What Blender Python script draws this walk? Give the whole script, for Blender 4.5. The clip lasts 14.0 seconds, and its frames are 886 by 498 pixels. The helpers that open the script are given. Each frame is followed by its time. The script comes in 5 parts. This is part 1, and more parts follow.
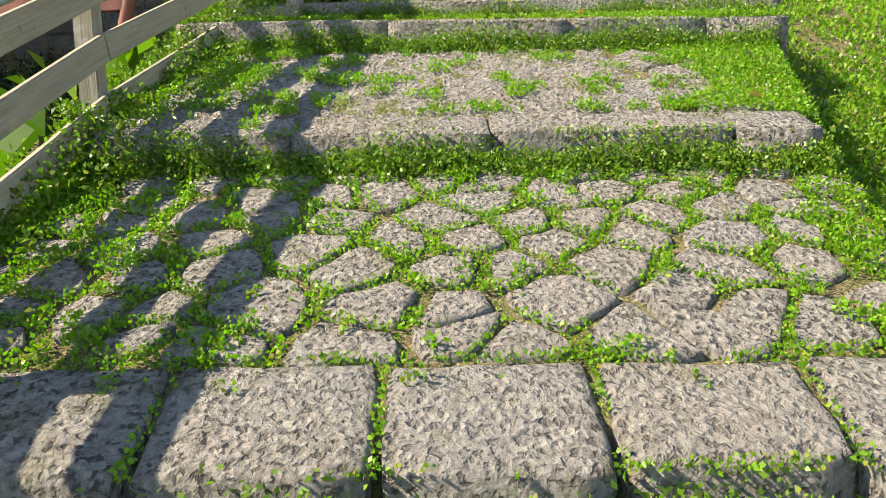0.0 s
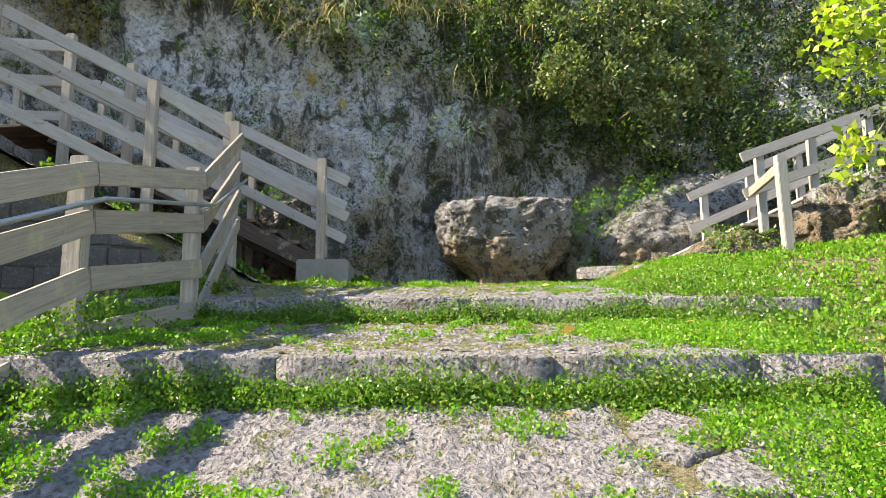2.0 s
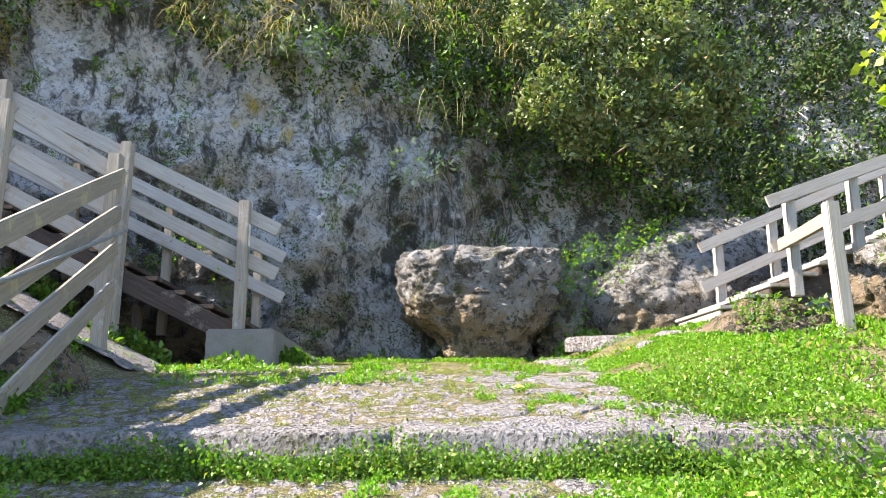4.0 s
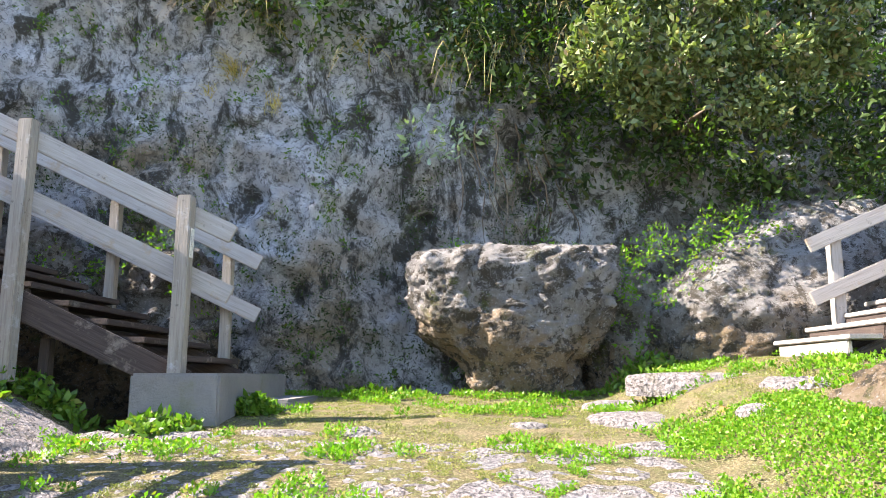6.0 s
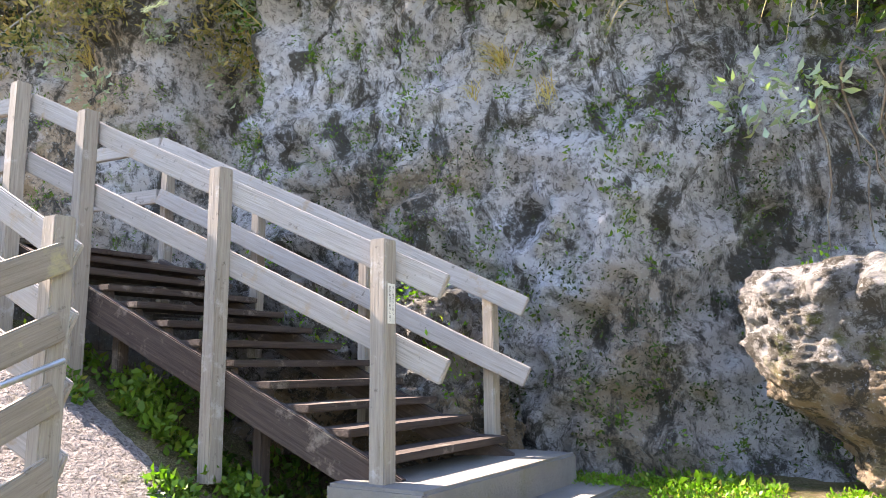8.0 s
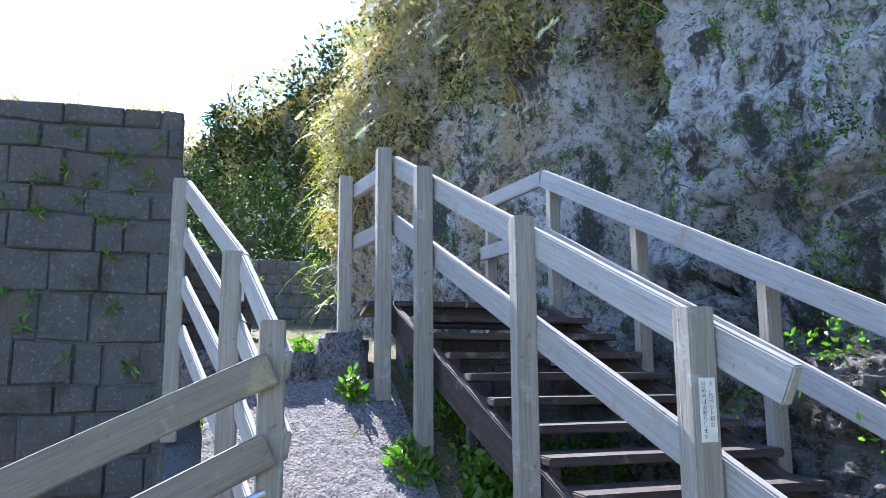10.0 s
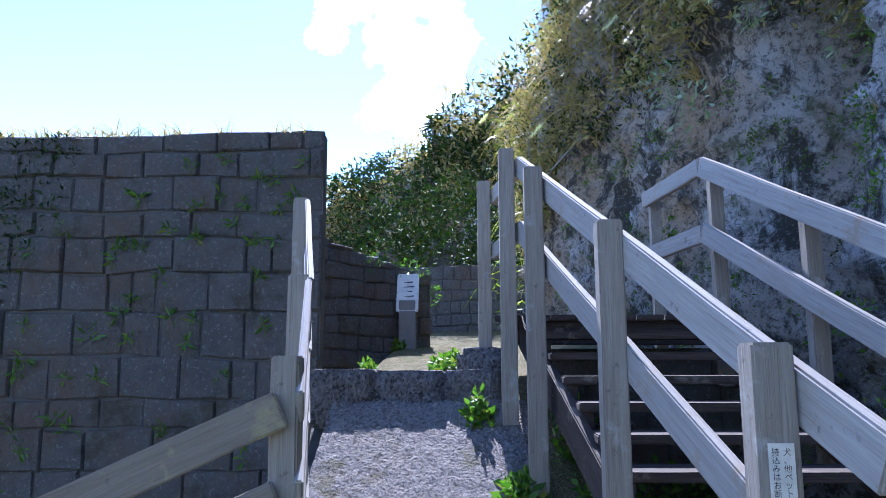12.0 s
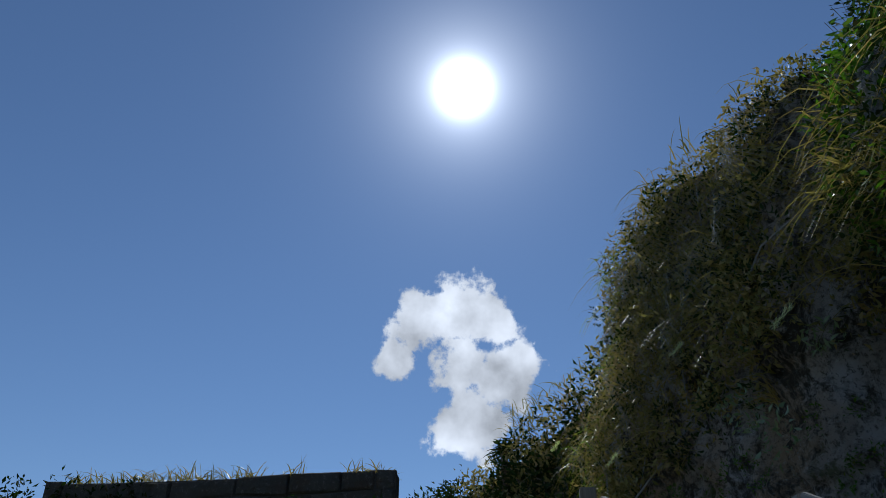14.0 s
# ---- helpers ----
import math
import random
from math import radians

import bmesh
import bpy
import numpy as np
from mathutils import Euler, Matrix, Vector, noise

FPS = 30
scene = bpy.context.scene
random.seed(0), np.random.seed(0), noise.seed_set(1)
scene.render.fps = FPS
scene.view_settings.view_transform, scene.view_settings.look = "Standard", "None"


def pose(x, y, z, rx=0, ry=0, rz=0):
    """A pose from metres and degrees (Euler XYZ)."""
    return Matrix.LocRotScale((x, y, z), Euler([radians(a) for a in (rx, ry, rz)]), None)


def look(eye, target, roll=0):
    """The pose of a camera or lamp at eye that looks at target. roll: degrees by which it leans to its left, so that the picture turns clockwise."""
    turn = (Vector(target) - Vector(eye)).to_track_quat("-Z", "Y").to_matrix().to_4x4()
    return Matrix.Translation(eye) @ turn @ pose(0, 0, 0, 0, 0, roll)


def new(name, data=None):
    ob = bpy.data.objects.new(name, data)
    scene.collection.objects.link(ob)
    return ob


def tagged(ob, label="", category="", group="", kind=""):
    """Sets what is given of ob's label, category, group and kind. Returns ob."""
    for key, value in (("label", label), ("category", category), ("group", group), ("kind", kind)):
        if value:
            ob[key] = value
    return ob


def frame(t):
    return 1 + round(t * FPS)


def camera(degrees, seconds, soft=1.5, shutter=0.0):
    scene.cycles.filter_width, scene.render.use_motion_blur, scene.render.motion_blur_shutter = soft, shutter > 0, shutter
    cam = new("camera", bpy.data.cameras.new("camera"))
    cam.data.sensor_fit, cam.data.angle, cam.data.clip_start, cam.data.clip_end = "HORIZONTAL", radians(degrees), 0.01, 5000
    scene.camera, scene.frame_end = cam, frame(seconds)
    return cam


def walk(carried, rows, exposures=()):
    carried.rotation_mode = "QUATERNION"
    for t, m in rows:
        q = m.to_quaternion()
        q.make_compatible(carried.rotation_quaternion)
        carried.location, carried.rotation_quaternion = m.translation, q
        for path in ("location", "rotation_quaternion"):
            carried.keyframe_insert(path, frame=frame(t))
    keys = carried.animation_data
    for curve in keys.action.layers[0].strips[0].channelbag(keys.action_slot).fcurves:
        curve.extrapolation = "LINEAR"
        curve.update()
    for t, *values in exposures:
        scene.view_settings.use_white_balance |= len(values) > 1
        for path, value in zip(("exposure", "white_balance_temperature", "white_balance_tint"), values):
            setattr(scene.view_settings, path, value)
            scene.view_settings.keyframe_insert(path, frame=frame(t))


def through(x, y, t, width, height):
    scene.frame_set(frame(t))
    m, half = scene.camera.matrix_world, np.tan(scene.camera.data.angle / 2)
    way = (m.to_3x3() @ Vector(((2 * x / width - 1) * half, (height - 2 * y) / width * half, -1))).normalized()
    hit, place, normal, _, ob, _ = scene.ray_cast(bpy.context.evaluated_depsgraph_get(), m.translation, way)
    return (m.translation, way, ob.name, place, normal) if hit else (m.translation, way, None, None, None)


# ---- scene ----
cam = camera(62.1, 14.0, soft=0.65)
# seconds, eye x y z, yaw, pitch, roll
PATH = [
    (0.0, -0.061, 0.386, 1.444, -0.41, -8.80, 0.8),
    (0.5, -0.004, 0.869, 1.622, -1.03, -2.75, 0.5),
    (1.0, 0.093, 1.323, 1.791, -1.38, 2.09, 0.4),
    (1.5, 0.143, 1.780, 1.960, -1.53, 6.63, 0.4),
    (2.0, 0.238, 2.223, 2.122, -1.80, 9.67, 0.3),
    (2.5, 0.290, 2.639, 2.295, -2.19, 11.57, 0.2),
    (3.0, 0.470, 3.045, 2.434, -2.67, 12.44, 0.2),
    (5.5, 0.889, 5.508, 3.316, -0.47, 10.75, -0.2),
    (6.0, 1.062, 5.941, 3.494, 1.66, 9.70, -0.1),
    (6.5, 1.155, 6.448, 3.640, 5.03, 9.00, 0.0),
    (7.0, 1.265, 6.922, 3.839, 9.97, 9.03, 0.1),
    (7.5, 1.351, 7.370, 3.996, 19.60, 8.83, 0.4),
    (8.0, 1.420, 7.969, 4.108, 32.23, 8.97, 0.5),
    (8.5, 1.480, 8.420, 4.230, 44.70, 9.30, 0.5),
    (9.0, 1.470, 8.776, 4.393, 56.28, 9.15, 0.5),
    (11.5, 0.935, 10.375, 4.698, 88.12, 8.45, 0.1),
    (12.0, 0.945, 10.400, 4.740, 91.60, 8.85, 0.2),
    (12.5, 0.953, 10.379, 4.788, 93.69, 12.01, 0.2),
    (13.0, 0.963, 10.342, 4.824, 94.96, 20.43, 0.0),
    (13.5, 0.980, 10.336, 4.840, 96.15, 28.70, 0.0),
    (14.0, 0.975, 10.345, 4.840, 96.85, 33.60, 0.0),
]
walk(cam, [(t, pose(x, y, z, 90 + pitch, roll, yaw)) for t, x, y, z, yaw, pitch, roll in PATH],
     exposures=[(0.0, 1.74, 7800, 7), (1.0, 1.74, 7700, 7), (2.0, 2.02, 6900, 13), (3.0, 2.2, 6450, 15), (5.5, 2.55, 6500, 20), (6.5, 2.65, 6500, 20), (7.5, 2.95, 6500, 19), (8.0, 3.0, 7000, 25), (8.5, 2.9, 6800, 20), (9.0, 2.7, 6200, 17), (11.5, 2.08, 5100, 20), (12.0, 1.83, 5000, 24), (12.5, 1.4, 5100, 24), (13.0, 0.5, 5600, 18), (13.5, -0.67, 5400, 10), (14.0, -0.87, 5500, 10)])

# ---- sky and sun ----
SUN_YAW, SUN_UP = 95.3, 41.5
sun_to = Vector((-math.sin(radians(SUN_YAW)) * math.cos(radians(SUN_UP)), math.cos(radians(SUN_YAW)) * math.cos(radians(SUN_UP)), math.sin(radians(SUN_UP))))
sun = new("sun", bpy.data.lights.new("sun", "SUN"))
sun.matrix_world = look(sun_to * 50, (0, 0, 0))
sun.data.energy, sun.data.angle, sun.data.color = 4.2, radians(0.55), (1.0, 0.94, 0.82)
world = bpy.data.worlds.new("world")
scene.world = world
world.use_nodes = True
nt = world.node_tree
sky = nt.nodes.new("ShaderNodeTexSky")
sky.sky_type, sky.sun_disc = "NISHITA", False
sky.air_density, sky.dust_density, sky.ozone_density = 1.0, 0.0, 2.5
sky.sun_elevation, sky.sun_rotation = radians(SUN_UP), math.atan2(sun_to.x, sun_to.y)
back = nt.nodes["Background"]
back.inputs["Strength"].default_value = 0.115
nt.links.new(sky.outputs[0], back.inputs["Color"])


def sky_dir(x, y):
    """The way to a place in the sky, from degrees of yaw and height."""
    return (-math.sin(radians(x)) * math.cos(radians(y)), math.cos(radians(x)) * math.cos(radians(y)), math.sin(radians(y)))


def sky_calc(op, a, b=0.0):
    n = nt.nodes.new("ShaderNodeMath")
    n.operation = op
    for k, v in ((0, a), (1, b)):
        if isinstance(v, (int, float)):
            n.inputs[k].default_value = v
        else:
            nt.links.new(v, n.inputs[k])
    return n.outputs[0]


way = nt.nodes.new("ShaderNodeTexCoord").outputs["Generated"]


def sky_far(place):
    n = nt.nodes.new("ShaderNodeVectorMath")
    n.operation = "DISTANCE"
    nt.links.new(way, n.inputs[0])
    n.inputs[1].default_value = place
    return n.outputs["Value"]


# one cumulus cloud: yaw, height and radius of its heaps, in degrees
CLOUD = [(101.0, 25.0, 1.7), (98.8, 28.0, 2.7), (95.0, 28.6, 3.3), (92.8, 28.0, 2.5), (95.2, 25.0, 2.8), (92.0, 23.4, 3.2), (94.3, 20.6, 3.0), (96.2, 19.6, 2.0), (90.5, 24.4, 2.0)]
body = None
for cx, cy, cr in CLOUD:
    one = sky_calc("SUBTRACT", 1.0, sky_calc("DIVIDE", sky_far(sky_dir(cx, cy)), radians(cr)))
    body = one if body is None else sky_calc("MAXIMUM", body, one)
puff = nt.nodes.new("ShaderNodeTexNoise")
puff.inputs["Scale"].default_value, puff.inputs["Detail"].default_value, puff.inputs["Roughness"].default_value = 26.0, 9.0, 0.6
nt.links.new(way, puff.inputs["Vector"])
shade = nt.nodes.new("ShaderNodeTexNoise")
shade.inputs["Scale"].default_value, shade.inputs["Detail"].default_value = 15.0, 5.0
nt.links.new(way, shade.inputs["Vector"])
edge = sky_calc("ADD", body, sky_calc("MULTIPLY", sky_calc("SUBTRACT", puff.outputs["Fac"], 0.5), 2.3))
soft = nt.nodes.new("ShaderNodeMapRange")
soft.interpolation_type = "SMOOTHSTEP"
soft.inputs["From Min"].default_value, soft.inputs["From Max"].default_value = -0.02, 0.32
nt.links.new(edge, soft.inputs["Value"])
white = nt.nodes.new("ShaderNodeBackground")
white.inputs["Color"].default_value = (1.0, 0.99, 0.97, 1)
nt.links.new(sky_calc("MULTIPLY_ADD", shade.outputs["Fac"], 2.4), white.inputs["Strength"])
white.inputs["Strength"].links[0].from_node.inputs[2].default_value = -0.05
mixed = nt.nodes.new("ShaderNodeMixShader")
nt.links.new(soft.outputs[0], mixed.inputs[0])
nt.links.new(back.outputs[0], mixed.inputs[1])
nt.links.new(white.outputs[0], mixed.inputs[2])
# the sun's disc and the bright air round it
near = sky_far(sky_dir(94.6, 45.9))
ring = sky_calc("ADD", sky_calc("DIVIDE", 14.0, sky_calc("ADD", 1.0, sky_calc("POWER", sky_calc("DIVIDE", near, 0.0205), 3.6))),
                sky_calc("DIVIDE", 0.8, sky_calc("ADD", 1.0, sky_calc("POWER", sky_calc("DIVIDE", near, 0.09), 2.6))))
halo = nt.nodes.new("ShaderNodeBackground")
halo.inputs["Color"].default_value = (1.0, 0.98, 0.94, 1)
nt.links.new(ring, halo.inputs["Strength"])
total = nt.nodes.new("ShaderNodeAddShader")
nt.links.new(mixed.outputs[0], total.inputs[0])
nt.links.new(halo.outputs[0], total.inputs[1])
nt.links.new(total.outputs[0], nt.nodes["World Output"].inputs["Surface"])


# ---- materials ----
class Nodes:
    """Short way to write a node material."""

    def __init__(self, name):
        self.m = bpy.data.materials.new(name)
        self.m.use_nodes = True
        self.t = self.m.node_tree
        self.b = self.t.nodes["Principled BSDF"]
        self.pos = self.t.nodes.new("ShaderNodeNewGeometry").outputs["Position"]

    def put(self, a, b):
        self.t.links.new(a, b)

    def local(self):
        return self.t.nodes.new("ShaderNodeTexCoord").outputs["Object"]

    def stretch(self, v, scale):
        n = self.t.nodes.new("ShaderNodeMapping")
        n.inputs["Scale"].default_value = scale
        self.put(v, n.inputs["Vector"])
        return n.outputs[0]

    def shift(self, v):
        """Another piece of the pattern for each object."""
        i = self.t.nodes.new("ShaderNodeObjectInfo")
        a = self.t.nodes.new("ShaderNodeVectorMath")
        a.operation = "MULTIPLY_ADD"
        self.put(i.outputs["Random"], a.inputs[0])
        a.inputs[1].default_value = (37.0, 53.0, 71.0)
        self.put(v, a.inputs[2])
        return a.outputs[0]

    def noise(self, scale, detail=6.0, rough=0.6, v=None, warp=0.0):
        n = self.t.nodes.new("ShaderNodeTexNoise")
        n.inputs["Scale"].default_value, n.inputs["Detail"].default_value = scale, detail
        n.inputs["Roughness"].default_value, n.inputs["Distortion"].default_value = rough, warp
        self.put(self.pos if v is None else v, n.inputs["Vector"])
        return n.outputs["Fac"]

    def cells(self, scale, v=None, feature="F1"):
        n = self.t.nodes.new("ShaderNodeTexVoronoi")
        n.feature = feature
        n.inputs["Scale"].default_value = scale
        self.put(self.pos if v is None else v, n.inputs["Vector"])
        return n.outputs["Distance"]

    def ramp(self, fac, *stops):
        n = self.t.nodes.new("ShaderNodeValToRGB")
        e = n.color_ramp.elements
        while len(e) < len(stops):
            e.new(0.5)
        for el, (p, c) in zip(e, stops):
            el.position = p
            el.color = (*c, 1) if isinstance(c, tuple) else (c, c, c, 1)
        self.put(fac, n.inputs[0])
        return n.outputs[0]

    def mix(self, fac, a, b, kind="MIX"):
        n = self.t.nodes.new("ShaderNodeMix")
        n.data_type, n.blend_type = "RGBA", kind
        for k, v in ((0, fac), (6, a), (7, b)):
            if isinstance(v, tuple):
                n.inputs[k].default_value = (*v, 1)
            elif isinstance(v, (int, float)):
                n.inputs[k].default_value = v
            else:
                self.put(v, n.inputs[k])
        return n.outputs[2]

    def calc(self, op, a, b):
        n = self.t.nodes.new("ShaderNodeMath")
        n.operation = op
        for k, v in ((0, a), (1, b)):
            if isinstance(v, (int, float)):
                n.inputs[k].default_value = v
            else:
                self.put(v, n.inputs[k])
        return n.outputs[0]

    def island(self):
        return self.t.nodes.new("ShaderNodeNewGeometry").outputs["Random Per Island"]

    def each(self):
        return self.t.nodes.new("ShaderNodeObjectInfo").outputs["Random"]

    def up(self):
        n = self.t.nodes.new("ShaderNodeSeparateXYZ")
        self.put(self.t.nodes.new("ShaderNodeNewGeometry").outputs["Normal"], n.inputs[0])
        return n.outputs["Z"]

    def done(self, colour, rough=0.9, height=None, depth=0.01, strength=1.0, metal=0.0, spec=0.3):
        for key, v in (("Base Color", colour), ("Roughness", rough)):
            if isinstance(v, tuple):
                self.b.inputs[key].default_value = (*v, 1)
            elif isinstance(v, (int, float)):
                self.b.inputs[key].default_value = v
            else:
                self.put(v, self.b.inputs[key])
        self.b.inputs["Metallic"].default_value = metal
        self.b.inputs["Specular IOR Level"].default_value = spec
        if height is not None:
            n = self.t.nodes.new("ShaderNodeBump")
            n.inputs["Distance"].default_value, n.inputs["Strength"].default_value = depth, strength
            self.put(height, n.inputs["Height"])
            self.put(n.outputs[0], self.b.inputs["Normal"])
        return self.m


def paving_stone():
    n = Nodes("paving_stone")
    big, fine, grit = n.noise(1.7, 4), n.noise(32, 7, 0.66, warp=0.25), n.noise(80, 4, 0.7)
    pit = n.ramp(n.cells(38, n.stretch(n.pos, (1, 1, 0.5))), (0.05, 0.0), (0.55, 1.0))
    c = n.mix(n.ramp(fine, (0.3, 0.0), (0.68, 1.0)), (0.085, 0.072, 0.065), (0.46, 0.415, 0.375))
    # pits: lowered in the bump, their inner shade painted into the colour
    hole = n.ramp(n.noise(40, 3, 0.5, warp=0.2), (0.36, 0.95), (0.45, 0.0))
    c = n.mix(hole, c, (0.045, 0.038, 0.033))
    c = n.mix(n.ramp(big, (0.35, 0.0), (0.65, 1.0)), c, n.mix(0.5, c, (0.29, 0.28, 0.28)))
    c = n.mix(n.calc("MULTIPLY", n.each(), 0.35), c, (0.33, 0.28, 0.25))
    c = n.mix(n.ramp(n.noise(3.3, 6, 0.7), (0.56, 0.0), (0.68, 0.7)), c, (0.14, 0.125, 0.05))
    h = n.calc("ADD", n.calc("MULTIPLY", fine, 1.0), n.calc("ADD", n.calc("MULTIPLY", grit, 0.25), n.calc("MULTIPLY", pit, 0.35)))
    h = n.calc("SUBTRACT", h, n.calc("MULTIPLY", hole, 0.5))
    return n.done(c, 0.93, h, 0.06, 1.0, spec=0.2)


def soil():
    n = Nodes("soil")
    c = n.mix(n.noise(2.2, 5), (0.18, 0.145, 0.072), (0.29, 0.235, 0.125))
    c = n.mix(n.ramp(n.noise(5.5, 8, 0.7), (0.42, 0.0), (0.62, 0.85)), c, (0.09, 0.115, 0.025))
    c = n.mix(n.ramp(n.noise(60, 3), (0.4, 0.0), (0.6, 0.75)), c, (0.07, 0.052, 0.03))
    c = n.mix(n.ramp(n.noise(110, 3, 0.6), (0.56, 0.0), (0.66, 0.7)), c, (0.42, 0.36, 0.24))
    return n.done(c, 0.97, n.noise(45, 6, 0.7), 0.03, spec=0.1)


def cliff_rock(name="cliff_rock", light=1.0, warm=0.0):
    n = Nodes(name)
    tall = n.stretch(n.pos, (1.0, 1.0, 0.55))
    base = n.mix(n.noise(0.9, 6, 0.6), (0.34 * light, 0.32 * light, 0.295 * light), (0.60 * light, 0.60 * light, 0.605 * light))
    base = n.mix(n.ramp(n.noise(0.55, 4), (0.5 - warm, 0.0), (0.68 - warm, 0.8)), base, (0.36, 0.27, 0.17))
    gx = n.t.nodes.new("ShaderNodeSeparateXYZ")
    n.put(n.pos, gx.inputs[0])
    west = n.ramp(n.calc("MULTIPLY_ADD", gx.outputs["X"], -0.5), (0.0, 0.0), (1.0, 1.0))
    west.node.inputs[0].links[0].from_node.inputs[2].default_value = -2.5
    base = n.mix(n.calc("MULTIPLY", west, n.ramp(n.noise(0.8, 5, 0.6, tall), (0.4, 0.0), (0.56, 0.85))), base, (0.47, 0.33, 0.19))
    algae = n.ramp(n.noise(2.1, 11, 0.75, tall, 0.5), (0.49, 0.0), (0.56, 1.0))
    speck = n.ramp(n.noise(9, 7, 0.72), (0.5, 0.0), (0.6, 0.8))
    c = n.mix(n.calc("MULTIPLY", algae, 0.95), base, (0.06, 0.055, 0.042))
    c = n.mix(n.calc("MULTIPLY", speck, 0.7), c, (0.07, 0.065, 0.05))
    c = n.mix(n.ramp(n.noise(2.4, 8, 0.7), (0.58, 0.0), (0.68, 0.75)), c, (0.11, 0.13, 0.035))
    c = n.mix(n.ramp(n.noise(24, 5, 0.7), (0.55, 0.0), (0.7, 0.35)), c, (0.62 * light, 0.69 * light, 0.66 * light))
    c = n.mix(n.ramp(n.noise(17, 8, 0.75, None, 0.6), (0.54, 0.0), (0.6, 0.8)), c, (0.08, 0.07, 0.055))
    h = n.calc("ADD", n.noise(6, 10, 0.75, None, 0.6), n.calc("MULTIPLY", n.noise(34, 6, 0.75), 0.3))
    return n.done(c, 0.92, h, 0.16, spec=0.25)


def boulder_rock():
    n = Nodes("boulder_rock")
    c = n.mix(n.ramp(n.noise(2.2, 8, 0.7), (0.35, 0.0), (0.62, 1.0)), (0.16, 0.145, 0.122), (0.40, 0.375, 0.345))
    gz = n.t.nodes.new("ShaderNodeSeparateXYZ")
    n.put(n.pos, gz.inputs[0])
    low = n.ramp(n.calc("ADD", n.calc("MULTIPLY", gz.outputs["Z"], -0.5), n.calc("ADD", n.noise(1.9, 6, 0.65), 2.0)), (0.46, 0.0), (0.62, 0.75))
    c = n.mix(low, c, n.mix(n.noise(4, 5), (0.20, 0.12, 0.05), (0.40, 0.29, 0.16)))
    c = n.mix(n.ramp(n.noise(6, 10, 0.75, None, 0.4), (0.49, 0.0), (0.55, 0.9)), c, (0.075, 0.064, 0.046))
    c = n.mix(n.ramp(n.noise(2.7, 8, 0.72), (0.58, 0.0), (0.66, 0.8)), c, (0.12, 0.13, 0.032))
    # small holes, with the shade inside them painted as near black
    hole = n.ramp(n.cells(9, n.stretch(n.pos, (1.0, 1.0, 0.7))), (0.10, 1.0), (0.17, 0.0))
    c = n.mix(n.calc("MULTIPLY", hole, n.ramp(n.noise(1.1, 3), (0.45, 0.0), (0.55, 0.9))), c, (0.04, 0.035, 0.028))
    c = n.mix(n.ramp(n.noise(38, 6, 0.7), (0.56, 0.0), (0.66, 0.6)), c, (0.56, 0.545, 0.52))
    h = n.calc("ADD", n.noise(13, 11, 0.75, None, 0.5), n.calc("MULTIPLY", n.noise(46, 6, 0.75), 0.35))
    return n.done(c, 0.92, n.calc("SUBTRACT", h, n.calc("MULTIPLY", hole, 0.3)), 0.11, spec=0.2)


def wall_stone():
    n = Nodes("wall_stone")
    v = n.shift(n.pos)
    c = n.mix(n.noise(5, 7, 0.7, v), (0.075, 0.07, 0.062), (0.27, 0.25, 0.22))
    c = n.mix(n.calc("MULTIPLY", n.each(), 0.4), c, (0.19, 0.17, 0.15))
    c = n.mix(n.ramp(n.noise(30, 4, 0.7), (0.56, 0.0), (0.68, 0.8)), c, (0.36, 0.34, 0.31))
    c = n.mix(n.ramp(n.noise(1.3, 6, 0.7), (0.5, 0.0), (0.62, 0.6)), c, (0.20, 0.13, 0.085))
    c = n.mix(n.ramp(n.noise(2.2, 7, 0.7), (0.55, 0.0), (0.66, 0.7)), c, (0.10, 0.085, 0.05))
    return n.done(c, 0.93, n.noise(14, 9, 0.74), 0.11, spec=0.2)


def mortar():
    n = Nodes("mortar")
    return n.done(n.mix(n.noise(8, 5), (0.06, 0.056, 0.05), (0.15, 0.135, 0.115)), 0.97, n.noise(30, 4), 0.02)


def wood(name, a, b, dark, lichen):
    n = Nodes(name)
    v = n.shift(n.local())
    grain = n.noise(9, 6, 0.65, n.stretch(v, (0.35, 6, 6)), 0.4)
    line = n.noise(22, 3, 0.6, n.stretch(v, (0.12, 5, 5)))
    c = n.mix(n.ramp(grain, (0.3, 0.0), (0.7, 1.0)), a, b)
    c = n.mix(n.ramp(line, (0.55, 0.0), (0.72, 0.45)), c, dark)
    c = n.mix(n.calc("MULTIPLY", n.each(), 0.3), c, dark)
    c = n.mix(n.ramp(n.noise(4.5, 7, 0.7, v), (0.57, 0.0), (0.66, 0.75)), c, lichen)
    c = n.mix(n.ramp(n.noise(14, 5, 0.7, v), (0.62, 0.0), (0.7, 0.7)), c, (0.10, 0.085, 0.065))
    return n.done(c, 0.85, n.calc("ADD", grain, line), 0.006, 0.5, spec=0.3)


def concrete():
    n = Nodes("concrete")
    c = n.mix(n.noise(6, 7, 0.65), (0.13, 0.12, 0.105), (0.29, 0.27, 0.24))
    c = n.mix(n.ramp(n.noise(3, 6, 0.7), (0.52, 0.0), (0.66, 0.75)), c, (0.16, 0.15, 0.10))
    return n.done(c, 0.9, n.noise(40, 6, 0.7), 0.012, spec=0.25)


